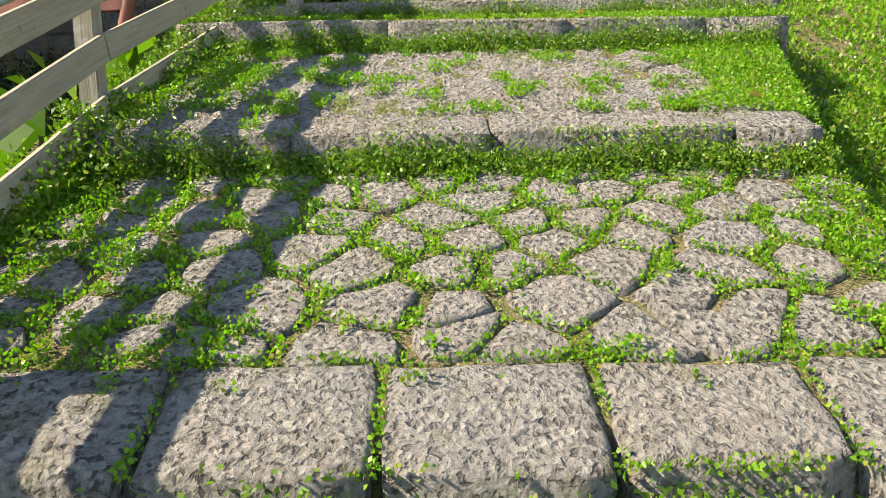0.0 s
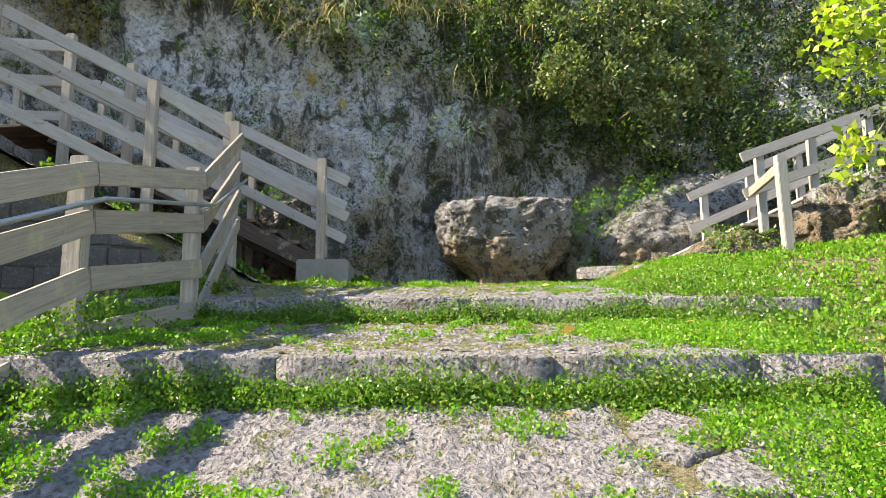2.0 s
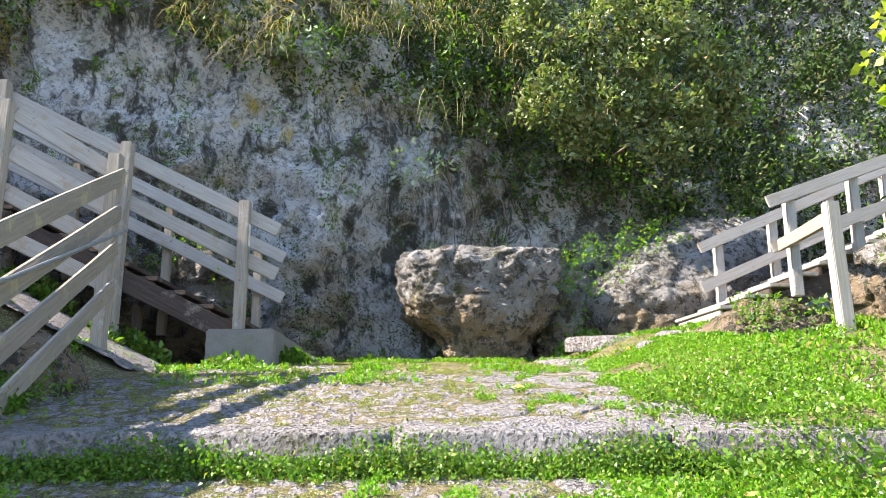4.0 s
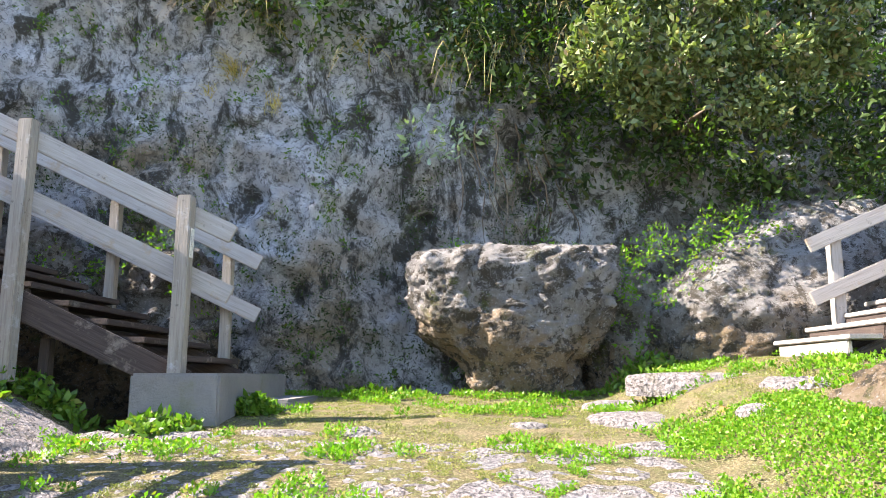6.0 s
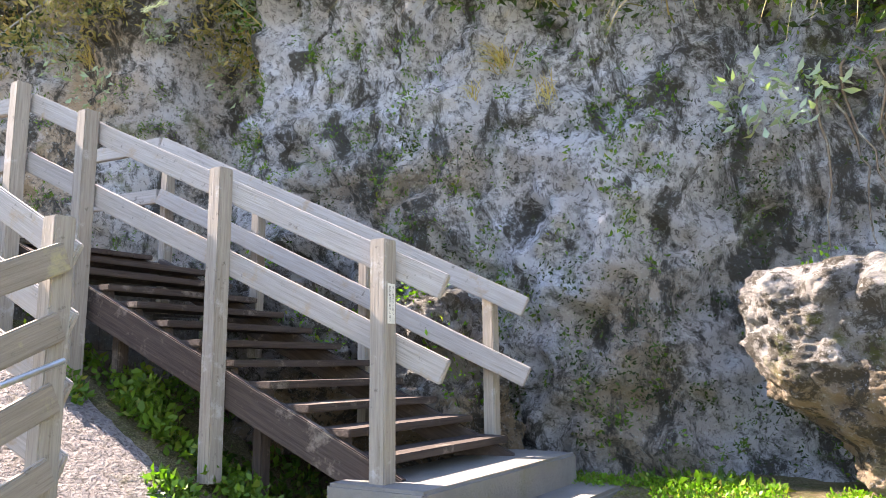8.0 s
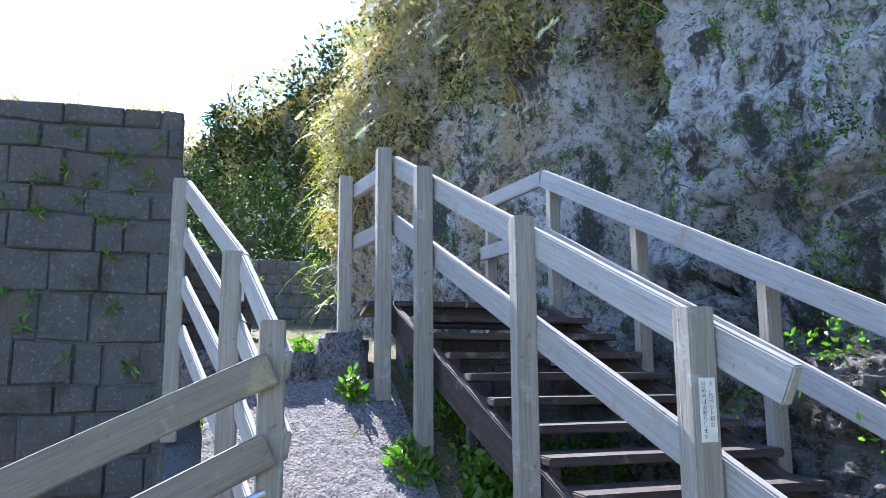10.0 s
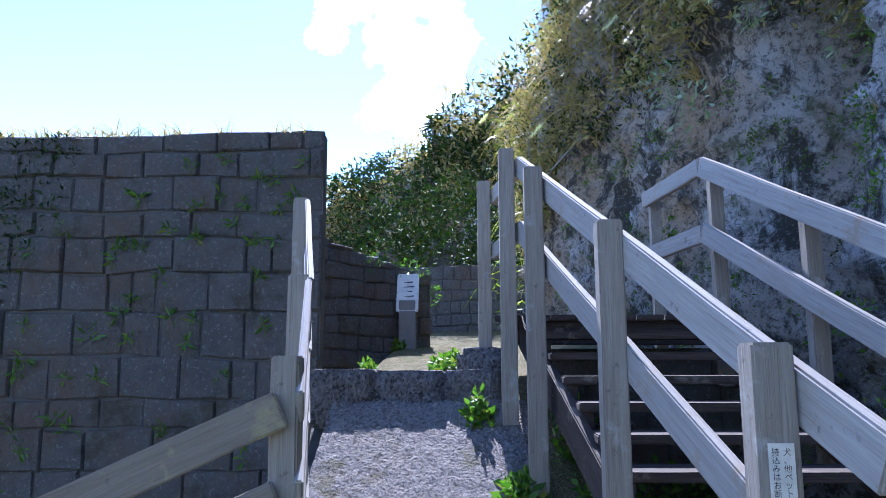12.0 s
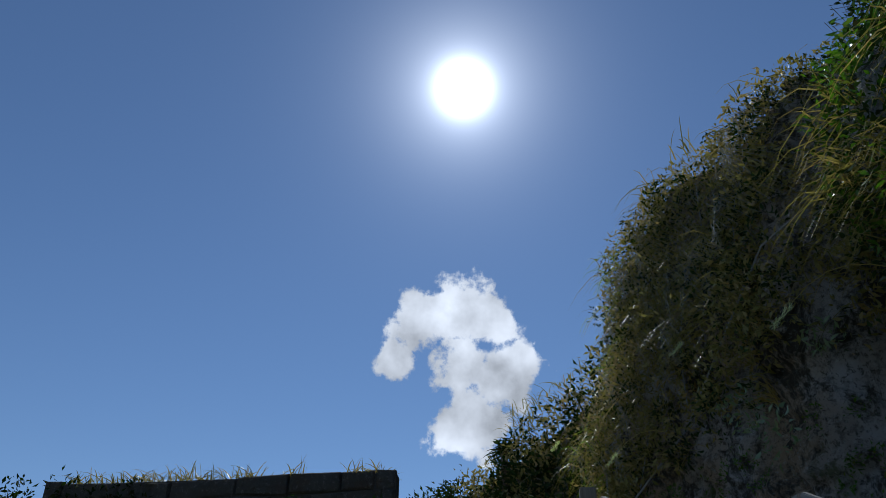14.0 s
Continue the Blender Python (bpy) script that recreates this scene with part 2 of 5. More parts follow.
def foliage(name, a, b, dry=(0.3, 0.2, 0.06), dry_share=0.05, through=0.35, gloss=0.45, tint=(1.2, 1.6, 0.45)):
    n = Nodes(name)
    r = n.island()
    c = n.ramp(r, (0.0, a), (0.85 - dry_share, b), (1.0 - dry_share * 0.5, dry))
    c = n.mix(n.ramp(n.noise(1.3, 4), (0.35, 0.0), (0.7, 0.5)), c, b)
    n.done(c, gloss, spec=0.35)
    tr = n.t.nodes.new("ShaderNodeBsdfTranslucent")
    n.put(n.mix(1.0, c, tint, "MULTIPLY"), tr.inputs["Color"])
    mx = n.t.nodes.new("ShaderNodeMixShader")
    mx.inputs[0].default_value = through
    n.put(n.b.outputs[0], mx.inputs[1])
    n.put(tr.outputs[0], mx.inputs[2])
    n.put(mx.outputs[0], n.t.nodes["Material Output"].inputs["Surface"])
    return n.m


def painted(name, col, rough=0.6, metal=0.0, rust=None):
    n = Nodes(name)
    c = n.mix(n.ramp(n.noise(12, 6, 0.7), (0.45, 0.0), (0.7, 0.8)), col, rust or tuple(v * 0.7 for v in col))
    return n.done(c, rough, n.noise(60, 4), 0.003, metal=metal, spec=0.2)


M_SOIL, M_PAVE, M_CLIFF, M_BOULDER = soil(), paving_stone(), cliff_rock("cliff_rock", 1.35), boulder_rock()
M_WALL, M_MORTAR, M_CONC = wall_stone(), mortar(), concrete()
M_WOOD = wood("grey_wood", (0.29, 0.26, 0.225), (0.395, 0.365, 0.325), (0.15, 0.125, 0.10), (0.30, 0.22, 0.14))
M_POST = wood("post_wood", (0.24, 0.20, 0.15), (0.37, 0.325, 0.265), (0.12, 0.095, 0.07), (0.43, 0.40, 0.36))
M_PLANK = wood("fence_wood", (0.24, 0.195, 0.145), (0.36, 0.305, 0.235), (0.11, 0.09, 0.065), (0.38, 0.33, 0.17))
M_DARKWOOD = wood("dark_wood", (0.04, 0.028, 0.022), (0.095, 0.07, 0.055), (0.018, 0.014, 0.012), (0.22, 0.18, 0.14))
M_CLOVER = foliage("clover", (0.06, 0.16, 0.006), (0.155, 0.30, 0.014), (0.26, 0.22, 0.04), 0.05, 0.4)
M_WEED = foliage("weed", (0.034, 0.09, 0.008), (0.13, 0.23, 0.022), (0.22, 0.2, 0.04), 0.05, 0.35)
M_BUSH = foliage("bush_leaf", (0.045, 0.075, 0.018), (0.22, 0.25, 0.10), (0.22, 0.14, 0.06), 0.05, 0.25, 0.35)
# dark green, deepened to near black as painted shade in foliage gaps
M_SHADELEAF = foliage("dark_shade_leaf", (0.011, 0.026, 0.005), (0.045, 0.08, 0.013), (0.10, 0.075, 0.03), 0.06, 0.12, 0.85)
M_LIME = foliage("lime_leaf", (0.2, 0.27, 0.02), (0.34, 0.38, 0.04), (0.55, 0.45, 0.08), 0.06, 0.5)
M_GRASS = foliage("grass_blade", (0.17, 0.165, 0.05), (0.36, 0.32, 0.12), (0.48, 0.36, 0.18), 0.3, 0.35, tint=(1.3, 1.25, 0.6))
M_DRY = foliage("dry_grass", (0.42, 0.24, 0.08), (0.58, 0.42, 0.18), (0.62, 0.5, 0.28), 0.3, 0.35)
M_SILVER = foliage("silver_leaf", (0.16, 0.22, 0.12), (0.34, 0.40, 0.27), (0.3, 0.3, 0.15), 0.05, 0.25)
M_MOSS = foliage("dry_moss", (0.11, 0.14, 0.022), (0.23, 0.225, 0.055), (0.27, 0.23, 0.08), 0.15, 0.2)
M_DEAD = foliage("dead_leaf", (0.28, 0.14, 0.05), (0.45, 0.24, 0.08), (0.5, 0.22, 0.02), 0.2, 0.2)
M_PLUME = foliage("plume", (0.7, 0.66, 0.55), (0.8, 0.76, 0.66), (0.6, 0.5, 0.4), 0.2, 0.4)
M_BARK = wood("bark", (0.12, 0.09, 0.06), (0.22, 0.17, 0.12), (0.05, 0.04, 0.03), (0.3, 0.3, 0.25))
M_RUST = painted("rusted_paint", (0.20, 0.075, 0.06), 0.7, 0.0, (0.10, 0.05, 0.035))
M_STEEL = painted("galvanised", (0.55, 0.55, 0.55), 0.35, 0.9, (0.38, 0.36, 0.33))
M_WIRE = painted("wire", (0.34, 0.34, 0.33), 0.8, 0.0, (0.22, 0.2, 0.18))
M_PLATE = painted("plate", (0.72, 0.68, 0.58), 0.5)
M_INK = painted("ink", (0.06, 0.05, 0.05), 0.7)
M_PETAL = painted("petal", (0.85, 0.85, 0.80), 0.6)


# ---- shape helpers ----
def part(name, bm, material, parent, label="", smooth=False):
    me = bpy.data.meshes.new(name)
    bm.to_mesh(me)
    bm.free()
    me.materials.append(material)
    if smooth:
        me.polygons.foreach_set("use_smooth", [True] * len(me.polygons))
    ob = new(name, me)
    if parent:
        ob.parent = parent
        ob.matrix_parent_inverse = Matrix.Translation(-parent.location)
    if label:
        ob["label"] = label
    return ob


def thing(name, label, category, at=(0, 0, 0), group="", kind=""):
    ob = new(name)
    ob.location = at
    ob.empty_display_size = 0.1
    return tagged(ob, label, category, group, kind)


def board(name, a, b, h, t, material, parent, label="", warp=0.004, cuts=6, bevel=0.007):
    """A sawn board from a to b, h high and t thick, slightly warped, with its grain along it."""
    a, b = Vector(a), Vector(b)
    d = (b - a).normalized()
    side = Vector((0, 0, 1)).cross(d)
    side = Vector((0, 1, 0)) if side.length < 1e-4 else side.normalized()
    up = d.cross(side)
    L = (b - a).length
    bm = bmesh.new()
    bmesh.ops.create_cube(bm, size=1)
    for v in bm.verts:
        v.co = Vector((v.co.x * L, v.co.y * t, v.co.z * h))
    bmesh.ops.bevel(bm, geom=bm.edges[:], offset=min(bevel, t * 0.3), segments=2, affect="EDGES")
    lengthwise = [e for e in bm.edges if abs(e.verts[0].co.x - e.verts[1].co.x) > L * 0.5]
    bmesh.ops.subdivide_edges(bm, edges=lengthwise, cuts=cuts)
    k = random.random() * 90
    for v in bm.verts:
        w = noise.noise((v.co.x * 1.3 + k, k, 0.0)), noise.noise((v.co.x * 1.1, k, 7.0)), noise.noise((v.co.x * 6 + k, v.co.y * 20, v.co.z * 20))
        v.co.y += w[0] * warp + w[2] * warp * 0.35
        v.co.z += w[1] * warp + w[2] * warp * 0.35
    m = Matrix((d, side, up)).transposed().to_4x4()
    m.translation = (a + b) / 2
    ob = part(name, bm, material, parent, label)
    ob.matrix_basis = m
    return ob


def block(name, x0, y0, z0, x1, y1, z1, material, parent, label="", bevel=0.02, rough=0.0, cuts=0):
    bm = bmesh.new()
    bmesh.ops.create_cube(bm, size=1)
    for v in bm.verts:
        v.co = Vector(((x0 + x1) / 2 + v.co.x * (x1 - x0), (y0 + y1) / 2 + v.co.y * (y1 - y0), (z0 + z1) / 2 + v.co.z * (z1 - z0)))
    if bevel:
        bmesh.ops.bevel(bm, geom=bm.edges[:], offset=bevel, segments=2, affect="EDGES")
    if cuts:
        bmesh.ops.subdivide_edges(bm, edges=[e for e in bm.edges if e.calc_length() > 0.12], cuts=cuts, use_grid_fill=True)
    if rough:
        for v in bm.verts:
            v.co += noise.noise_vector(v.co * 4) * rough + noise.noise_vector(v.co * 14) * rough * 0.4
    return part(name, bm, material, parent, label, smooth=bool(cuts))


def raw(name, verts, faces_n, material, smooth=False):
    """A mesh of equal polygons from arrays: verts (n, 3), faces (m, k)."""
    me = bpy.data.meshes.new(name)
    me.vertices.add(len(verts))
    me.vertices.foreach_set("co", np.asarray(verts, np.float32).ravel())
    m, k = faces_n.shape
    me.loops.add(m * k)
    me.loops.foreach_set("vertex_index", np.asarray(faces_n, np.int32).ravel())
    me.polygons.add(m)
    me.polygons.foreach_set("loop_start", np.arange(0, m * k, k, dtype=np.int32))
    if smooth:
        me.polygons.foreach_set("use_smooth", np.ones(m, bool))
    me.update(calc_edges=True)
    me.materials.append(material)
    return new(name, me)


rng = np.random.default_rng(7)


def unit(v):
    return v / np.maximum(np.linalg.norm(v, axis=1, keepdims=True), 1e-6)


def leaves(name, places, length, width, material, lean=(0, 0, 1), bias=0.6, fold=0.15):
    """Small folded leaves, each from its place outwards."""
    p = np.asarray(places, float)
    n = len(p)
    lean = np.broadcast_to(np.asarray(lean, float), (n, 3))
    d = unit(unit(rng.normal(size=(n, 3))) + lean * bias)
    side = unit(np.cross(d, rng.normal(size=(n, 3))))
    up = np.cross(side, d)
    L = rng.uniform(*length, size=(n, 1))
    W = L * rng.uniform(width * 0.8, width * 1.2, size=(n, 1)) / 2
    mid = p + d * L * 0.48
    v = np.stack([p, mid + side * W + up * L * fold, p + d * L - up * L * fold * 0.5, mid - side * W + up * L * fold], 1).reshape(-1, 3)
    i = np.arange(n)[:, None] * 4
    return raw(name, v, np.concatenate([i, i + 1, i + 2, i + 3], 1), material)


def blades(name, places, length, width, material, lean=(0, 0, 1), bias=1.0, droop=0.5):
    """Arching grass blades of three pieces."""
    p = np.asarray(places, float)
    n = len(p)
    lean = np.broadcast_to(np.asarray(lean, float), (n, 3))
    d = unit(unit(rng.normal(size=(n, 3))) + lean * bias)
    side = unit(np.cross(d, np.array([0, 0, 1.0]) + rng.normal(size=(n, 3)) * 0.4))
    L = rng.uniform(*length, size=(n, 1))
    rows = []
    for t, w in ((0, 1.0), (0.35, 0.9), (0.7, 0.6), (1.0, 0.08)):
        c = p + d * L * t
        c[:, 2] -= (L * droop * t * t)[:, 0]
        rows += [c - side * width * w / 2, c + side * width * w / 2]
    v = np.stack(rows, 1).reshape(-1, 3)
    i = np.arange(n)[:, None] * 8
    q = np.concatenate([np.concatenate([i + k, i + k + 1, i + k + 3, i + k + 2], 1) for k in (0, 2, 4)], 0)
    return raw(name, v, q, material)


def tube(name, points, radius, material, parent=None, label="", taper=1.0, res=3):
    cu = bpy.data.curves.new(name, "CURVE")
    cu.dimensions, cu.bevel_depth, cu.bevel_resolution, cu.use_fill_caps = "3D", radius, res, True
    sp = cu.splines.new("POLY")
    sp.points.add(len(points) - 1)
    for k, q in enumerate(points):
        sp.points[k].co = (*q, 1)
        sp.points[k].radius = 1 + (taper - 1) * k / max(1, len(points) - 1)
    tmp = bpy.data.objects.new(name, cu)
    me = bpy.data.meshes.new_from_object(tmp)
    bpy.data.objects.remove(tmp)
    me.materials.append(material)
    ob = new(name, me)
    if parent:
        ob.parent = parent
        ob.matrix_parent_inverse = Matrix.Translation(-parent.location)
    if label:
        ob["label"] = label
    return ob


# ---- terrain ----
def lerp(a, b, f):
    return a + (b - a) * f


def ss(a, b, x):
    f = min(1.0, max(0.0, (x - a) / (b - a)))
    return f * f * (3 - 2 * f)


def table(x, rows):
    if x <= rows[0][0]:
        return rows[0][1]
    for (a, za), (b, zb) in zip(rows, rows[1:]):
        if x <= b:
            return lerp(za, zb, (x - a) / (b - a))
    return rows[-1][1]


STEPS = ((-2.0, 1.9), (1.9, 3.74), (3.74, 5.48), (5.48, 7.38), (7.38, 10.55))
TREAD = [(-40, -3.0), (-6, -1.2), (1.899, 0.55), (1.901, 0.71), (3.739, 1.31), (3.741, 1.455), (5.479, 2.03), (5.481, 2.2), (7.379, 2.48), (7.381, 2.65), (9.5, 2.99), (10.5, 3.09), (11.2, 3.2), (13, 3.3), (16, 3.35), (60, 3.5)]
SMOOTH = [(-40, -3.0), (-6, -1.2), (1.0, 0.35), (2.8, 1.0), (4.6, 1.7), (6.4, 2.3), (8.4, 2.78), (10, 3.03), (10.5, 3.1), (11.2, 3.21), (13, 3.31), (16, 3.36), (60, 3.5)]
LEFT, RIGHT = -1.75, 2.25


def right_x(y):
    """The open edge of the steps, which widen as they climb."""
    return table(y, [(0, 1.5), (1.9, 1.55), (3.74, 1.68), (5.45, 2.2), (5.48, 2.3), (7.35, 2.55), (7.38, 3.1), (10, 3.1)])


def tread_z(y):
    return table(y, TREAD)


def ramp_z(x):
    return table(-x, [(1.0, 3.08), (1.45, 3.1), (2.1, 3.42), (4.2, 4.50), (4.25, 4.50), (4.6, 4.66), (9.0, 5.05), (30, 7.0)])


def ground_z(x, y):
    inside = ss(LEFT - 0.25, LEFT, x) * (1 - ss(right_x(y) - 0.03, right_x(y) + 0.03, x)) * (1 - ss(10, 11, y))
    z = lerp(table(y, SMOOTH) - 0.03, tread_z(y - 0.1) + 0.010, inside)
    right = ss(right_x(y), right_x(y) + 0.12, x) if y < 7.37 else ss(2.2, 2.9, x)
    z += right * (-0.34 * (1 - ss(5.5, 7.4, y)) + 0.16 * ss(7.2, 9.4, y) + 0.14 * (x - 2.2) * ss(7, 9, y) * (1 - ss(4.5, 9, x)))
    left = ss(-1.75, -2.5, x) * (1 - ss(9.0, 9.5, y))
    z -= left * 0.75
    on_ramp = ss(9.3, 9.6, y) * ss(-1.1, -1.5, x)
    z = lerp(z, ramp_z(x) - 0.05 - 0.55 * ss(11.08, 11.5, y) * (1 - ss(-4.6, -5.4, x)), on_ramp)
    return z + 0.02 * noise.noise((x * 1.5, y * 1.5, 0)) * (1 - inside)


def grid_lines(fine0, fine1, step, far):
    g = list(np.arange(fine0, fine1 + 1e-6, step))
    d, a, b = step, fine0, fine1
    while b < far or a > -far:
        d *= 1.35
        a, b = a - d, b + d
        g = [a] + g + [b]
    return g


def sheet(name, material, gx, gy, fz):
    n, m = len(gx), len(gy)
    v = np.array([(x, y, fz(x, y)) for y in gy for x in gx])
    j, i = np.mgrid[0:m - 1, 0:n - 1]
    a = (j * n + i).ravel()[:, None]
    return raw(name, v, np.concatenate([a, a + 1, a + n + 1, a + n], 1), material, True)


tagged(sheet("ground", M_SOIL, grid_lines(-6, 6, 0.1, 1500), grid_lines(-2, 15, 0.1, 1500), ground_z),
       "dry yellow earth with moss and short grass", "ground", kind="structure")

# ---- cliff ----
# foot line x, y; where bare rock ends and growth begins; top height
CLIFF = [(34, 10, 4.5, 12), (16, 13.0, 4.8, 12), (9, 14.2, 5.2, 12), (6, 14.6, 5.2, 11.5), (3, 14.4, 5.6, 11), (1, 14.05, 6.6, 11), (-1, 13.68, 7.4, 11.5), (-4, 13.42, 8.3, 12), (-4.55, 13.5, 8.2, 12), (-4.95, 14.3, 8.0, 12),
         (-5.7, 14.3, 8.0, 12), (-6.3, 13.2, 8.3, 12), (-8, 12.6, 8.1, 12), (-9.1, 12.1, 7.9, 12.3), (-11.3, 11.6, 6.6, 12.3), (-12.5, 13.6, 4, 13), (-17, 15.5, 4, 15), (-23, 13.5, 4, 16), (-30, 9, 4, 14.3), (-40, 2, 4, 14), (-60, -8, 4, 13)]


def cliff_at(x):
    for a, b in zip(CLIFF, CLIFF[1:]):
        if b[0] <= x:
            f = (a[0] - x) / (a[0] - b[0])
            f2 = f * f * (3 - 2 * f) * 0.5 + f * 0.5
            return lerp(a[1], b[1], f2), lerp(a[2], b[2], f), lerp(a[3], b[3], f)
    return CLIFF[-1][1:]


def cliff_point(x, z):
    y, bare, high = cliff_at(x)
    p = Vector((x, 0, z))
    big = noise.noise(p * 0.45) * 0.35 + noise.noise(p * 1.1 + Vector((5, 0, 0))) * 0.22
    ridge = (1 - abs(noise.noise(Vector((x * 2.1, 3, z * 1.7))))) * 0.30 - 0.17
    fine = noise.fractal(Vector((x * 3.6, 9, z * 3.6)), 0.7, 2.2, 6) * 0.14
    over = lerp(1.0, 1.5, ss(-6, -2, x)) * ss(bare + 1.0, high, z)
    foot = -0.18 * ss(3.9, 3.0, z)
    return y - big - ridge - fine + over + foot


near_x = [x for x in np.arange(7.0, -12.6, -0.05)]
far_r = [34, 28, 22, 18, 15, 13, 11.5, 10.2, 9.2, 8.3, 7.6]
far_l = [-12.8, -13.4, -14.2, -15.2, -16.5, -18, -20, -22, -24.5, -27, -30, -34, -40, -50, -60]
xs = np.array(far_r + near_x + far_l)
fz = list(np.linspace(0, 1, 190) ** 1.15)
v = []
for x in xs:
    high = cliff_at(x)[2]
    for f in fz:
        z = 2.3 + (high - 2.3) * f
        v.append((x, cliff_point(x, z), z))
    y = v[-1][1]
    for k, (dy, dz) in enumerate(((0.6, 0.35), (2, 0.9), (6, 1.6), (16, 2.5), (40, 3))):
        v.append((x, y + dy, high + dz + 0.5 * noise.noise((x * 0.6, dy, 0))))
H = len(fz) + 5
j, i = np.mgrid[0:len(xs) - 1, 0:H - 1]
a = (j * H + i).ravel()[:, None]
tagged(raw("cliff", np.array(v), np.concatenate([a, a + 1, a + H + 1, a + H], 1), M_CLIFF, True), "tall weathered limestone cliff streaked with black algae", "cliff", kind="structure")


# ---- boulders ----
def boulder(name, label, profile, seed, rough=0.10, mat=None, rings=120, seg=210, group=""):
    """profile rows: z, centre x, centre y, half width x, half width y."""
    v = []
    zs = np.linspace(profile[0][0], profile[-1][0], rings)
    for z in zs:
        cx, cy, wx, wy = (table(z, [(r[0], r[k]) for r in profile]) for k in (1, 2, 3, 4))
        for a in np.linspace(0, 2 * math.pi, seg, endpoint=False):
            c, s = math.cos(a), math.sin(a)
            e = 0.62
            p = Vector((cx + wx * math.copysign(abs(c) ** e, c), cy + wy * math.copysign(abs(s) ** e, s), z))
            q = p + Vector((seed * 7.3, seed * 3.1, 0))
            d = noise.noise(q * 1.3) * rough * 1.3 + noise.fractal(q * 3.0, 0.6, 2.1, 7) * rough * 0.9 - max(0.0, 0.12 - abs(noise.noise(q * 2.3 + Vector((9, 0, 0))))) * rough * 4.0 + (0.35 - noise.voronoi(q * 5.0)[0][0]) * rough * 0.5
            out = Vector((c, s, 0.35 * (z - zs[0]) / (zs[-1] - zs[0]))).normalized()
            v.append(p + out * d)
    n = len(v)
    top = Vector((profile[-1][1], profile[-1][2], profile[-1][0]))
    bm = bmesh.new()
    vs = [bm.verts.new(p) for p in v]
    for r in range(rings - 1):
        for k in range(seg):
            k2 = (k + 1) % seg
            bm.faces.new((vs[r * seg + k], vs[r * seg + k2], vs[(r + 1) * seg + k2], vs[(r + 1) * seg + k]))
    bm.faces.new(vs[-seg:])
    bm.faces.new(list(reversed(vs[:seg])))
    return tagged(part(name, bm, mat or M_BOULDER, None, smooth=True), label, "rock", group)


boulder("boulder", "large undercut limestone boulder with an ochre base", [(2.95, 1.66, 13.45, 0.56, 0.5), (3.35, 1.65, 13.45, 0.52, 0.46), (3.6, 1.66, 13.4, 0.56, 0.5), (3.74, 1.62, 13.38, 0.74, 0.58), (3.92, 1.55, 13.36, 0.92, 0.64), (4.1, 1.52, 13.35, 1.0, 0.66),
        (4.45, 1.5, 13.35, 1.03, 0.66), (4.62, 1.52, 13.36, 1.0, 0.63), (4.70, 1.54, 13.4, 0.93, 0.56), (4.73, 1.55, 13.42, 0.5, 0.3)], 1, 0.10)
boulder("boulder", "sloping grey limestone outcrop with mossy ledges", [(2.9, 4.0, 13.9, 0.9, 0.85), (3.5, 3.98, 13.85, 0.98, 0.9), (3.8, 4.0, 13.8, 1.1, 0.98), (4.1, 4.1, 13.8, 1.2, 1.0), (4.4, 4.3, 13.85, 1.15, 0.92), (4.75, 4.6, 13.95, 1.05, 0.8), (5.1, 4.9, 14.05, 0.85, 0.65), (5.35, 5.0, 14.1, 0.45, 0.4)], 2, 0.075)
boulder("boulder", "broken rock filling the cleft between the boulders", [(2.9, 2.75, 13.8, 0.5, 0.5), (3.6, 2.72, 13.75, 0.45, 0.45), (4.2, 2.75, 13.85, 0.4, 0.4), (4.55, 2.8, 13.95, 0.3, 0.3), (4.62, 2.8, 13.95, 0.12, 0.12)], 12, 0.12)
boulder("boulder", "pale limestone ledge on the cliff foot", [(3.5, 3.3, 14.5, 1.1, 0.6), (4.6, 3.5, 14.4, 0.95, 0.5), (5.2, 3.6, 14.5, 0.7, 0.4), (5.5, 3.7, 14.6, 0.3, 0.3)], 3, 0.14)
boulder("boulder", "rounded mossy rock with trailing creepers", [(2.9, 3.55, 9.95, 0.55, 0.45), (3.3, 3.55, 9.95, 0.5, 0.4), (3.52, 3.6, 9.95, 0.3, 0.25), (3.6, 3.6, 9.95, 0.1, 0.1)], 4, 0.08)
boulder("boulder", "dark limestone rock under hanging creepers", [(2.9, 5.2, 9.9, 0.8, 0.6), (3.7, 5.2, 9.9, 0.85, 0.6), (4.1, 5.2, 9.9, 0.7, 0.5), (4.25, 5.2, 9.9, 0.3, 0.2)], 5, 0.12)
boulder("boulder", "smooth grey boulder beside the fence", [(2.3, -1.75, 8.75, 0.36, 0.33), (2.9, -1.75, 8.75, 0.38, 0.34), (3.15, -1.75, 8.75, 0.3, 0.26), (3.25, -1.75, 8.75, 0.12, 0.1)], 6, 0.05)
boulder("boulder", "weathered rock with lime-green ferns behind the stairs", [(3.0, -1.85, 13.05, 0.72, 0.42), (3.8, -1.85, 13.05, 0.68, 0.42), (4.35, -1.82, 13.02, 0.6, 0.4), (4.6, -1.8, 13.05, 0.45, 0.3), (4.7, -1.8, 13.08, 0.2, 0.15)], 8, 0.13)
boulder("boulder", "low mossy rock bank behind the stairs", [(3.4, -3.3, 12.95, 0.95, 0.5), (4.3, -3.3, 12.95, 0.9, 0.46), (4.65, -3.35, 12.98, 0.75, 0.4), (4.95, -3.6, 13.0, 0.5, 0.32), (5.1, -3.7, 13.05, 0.22, 0.16)], 9, 0.13)


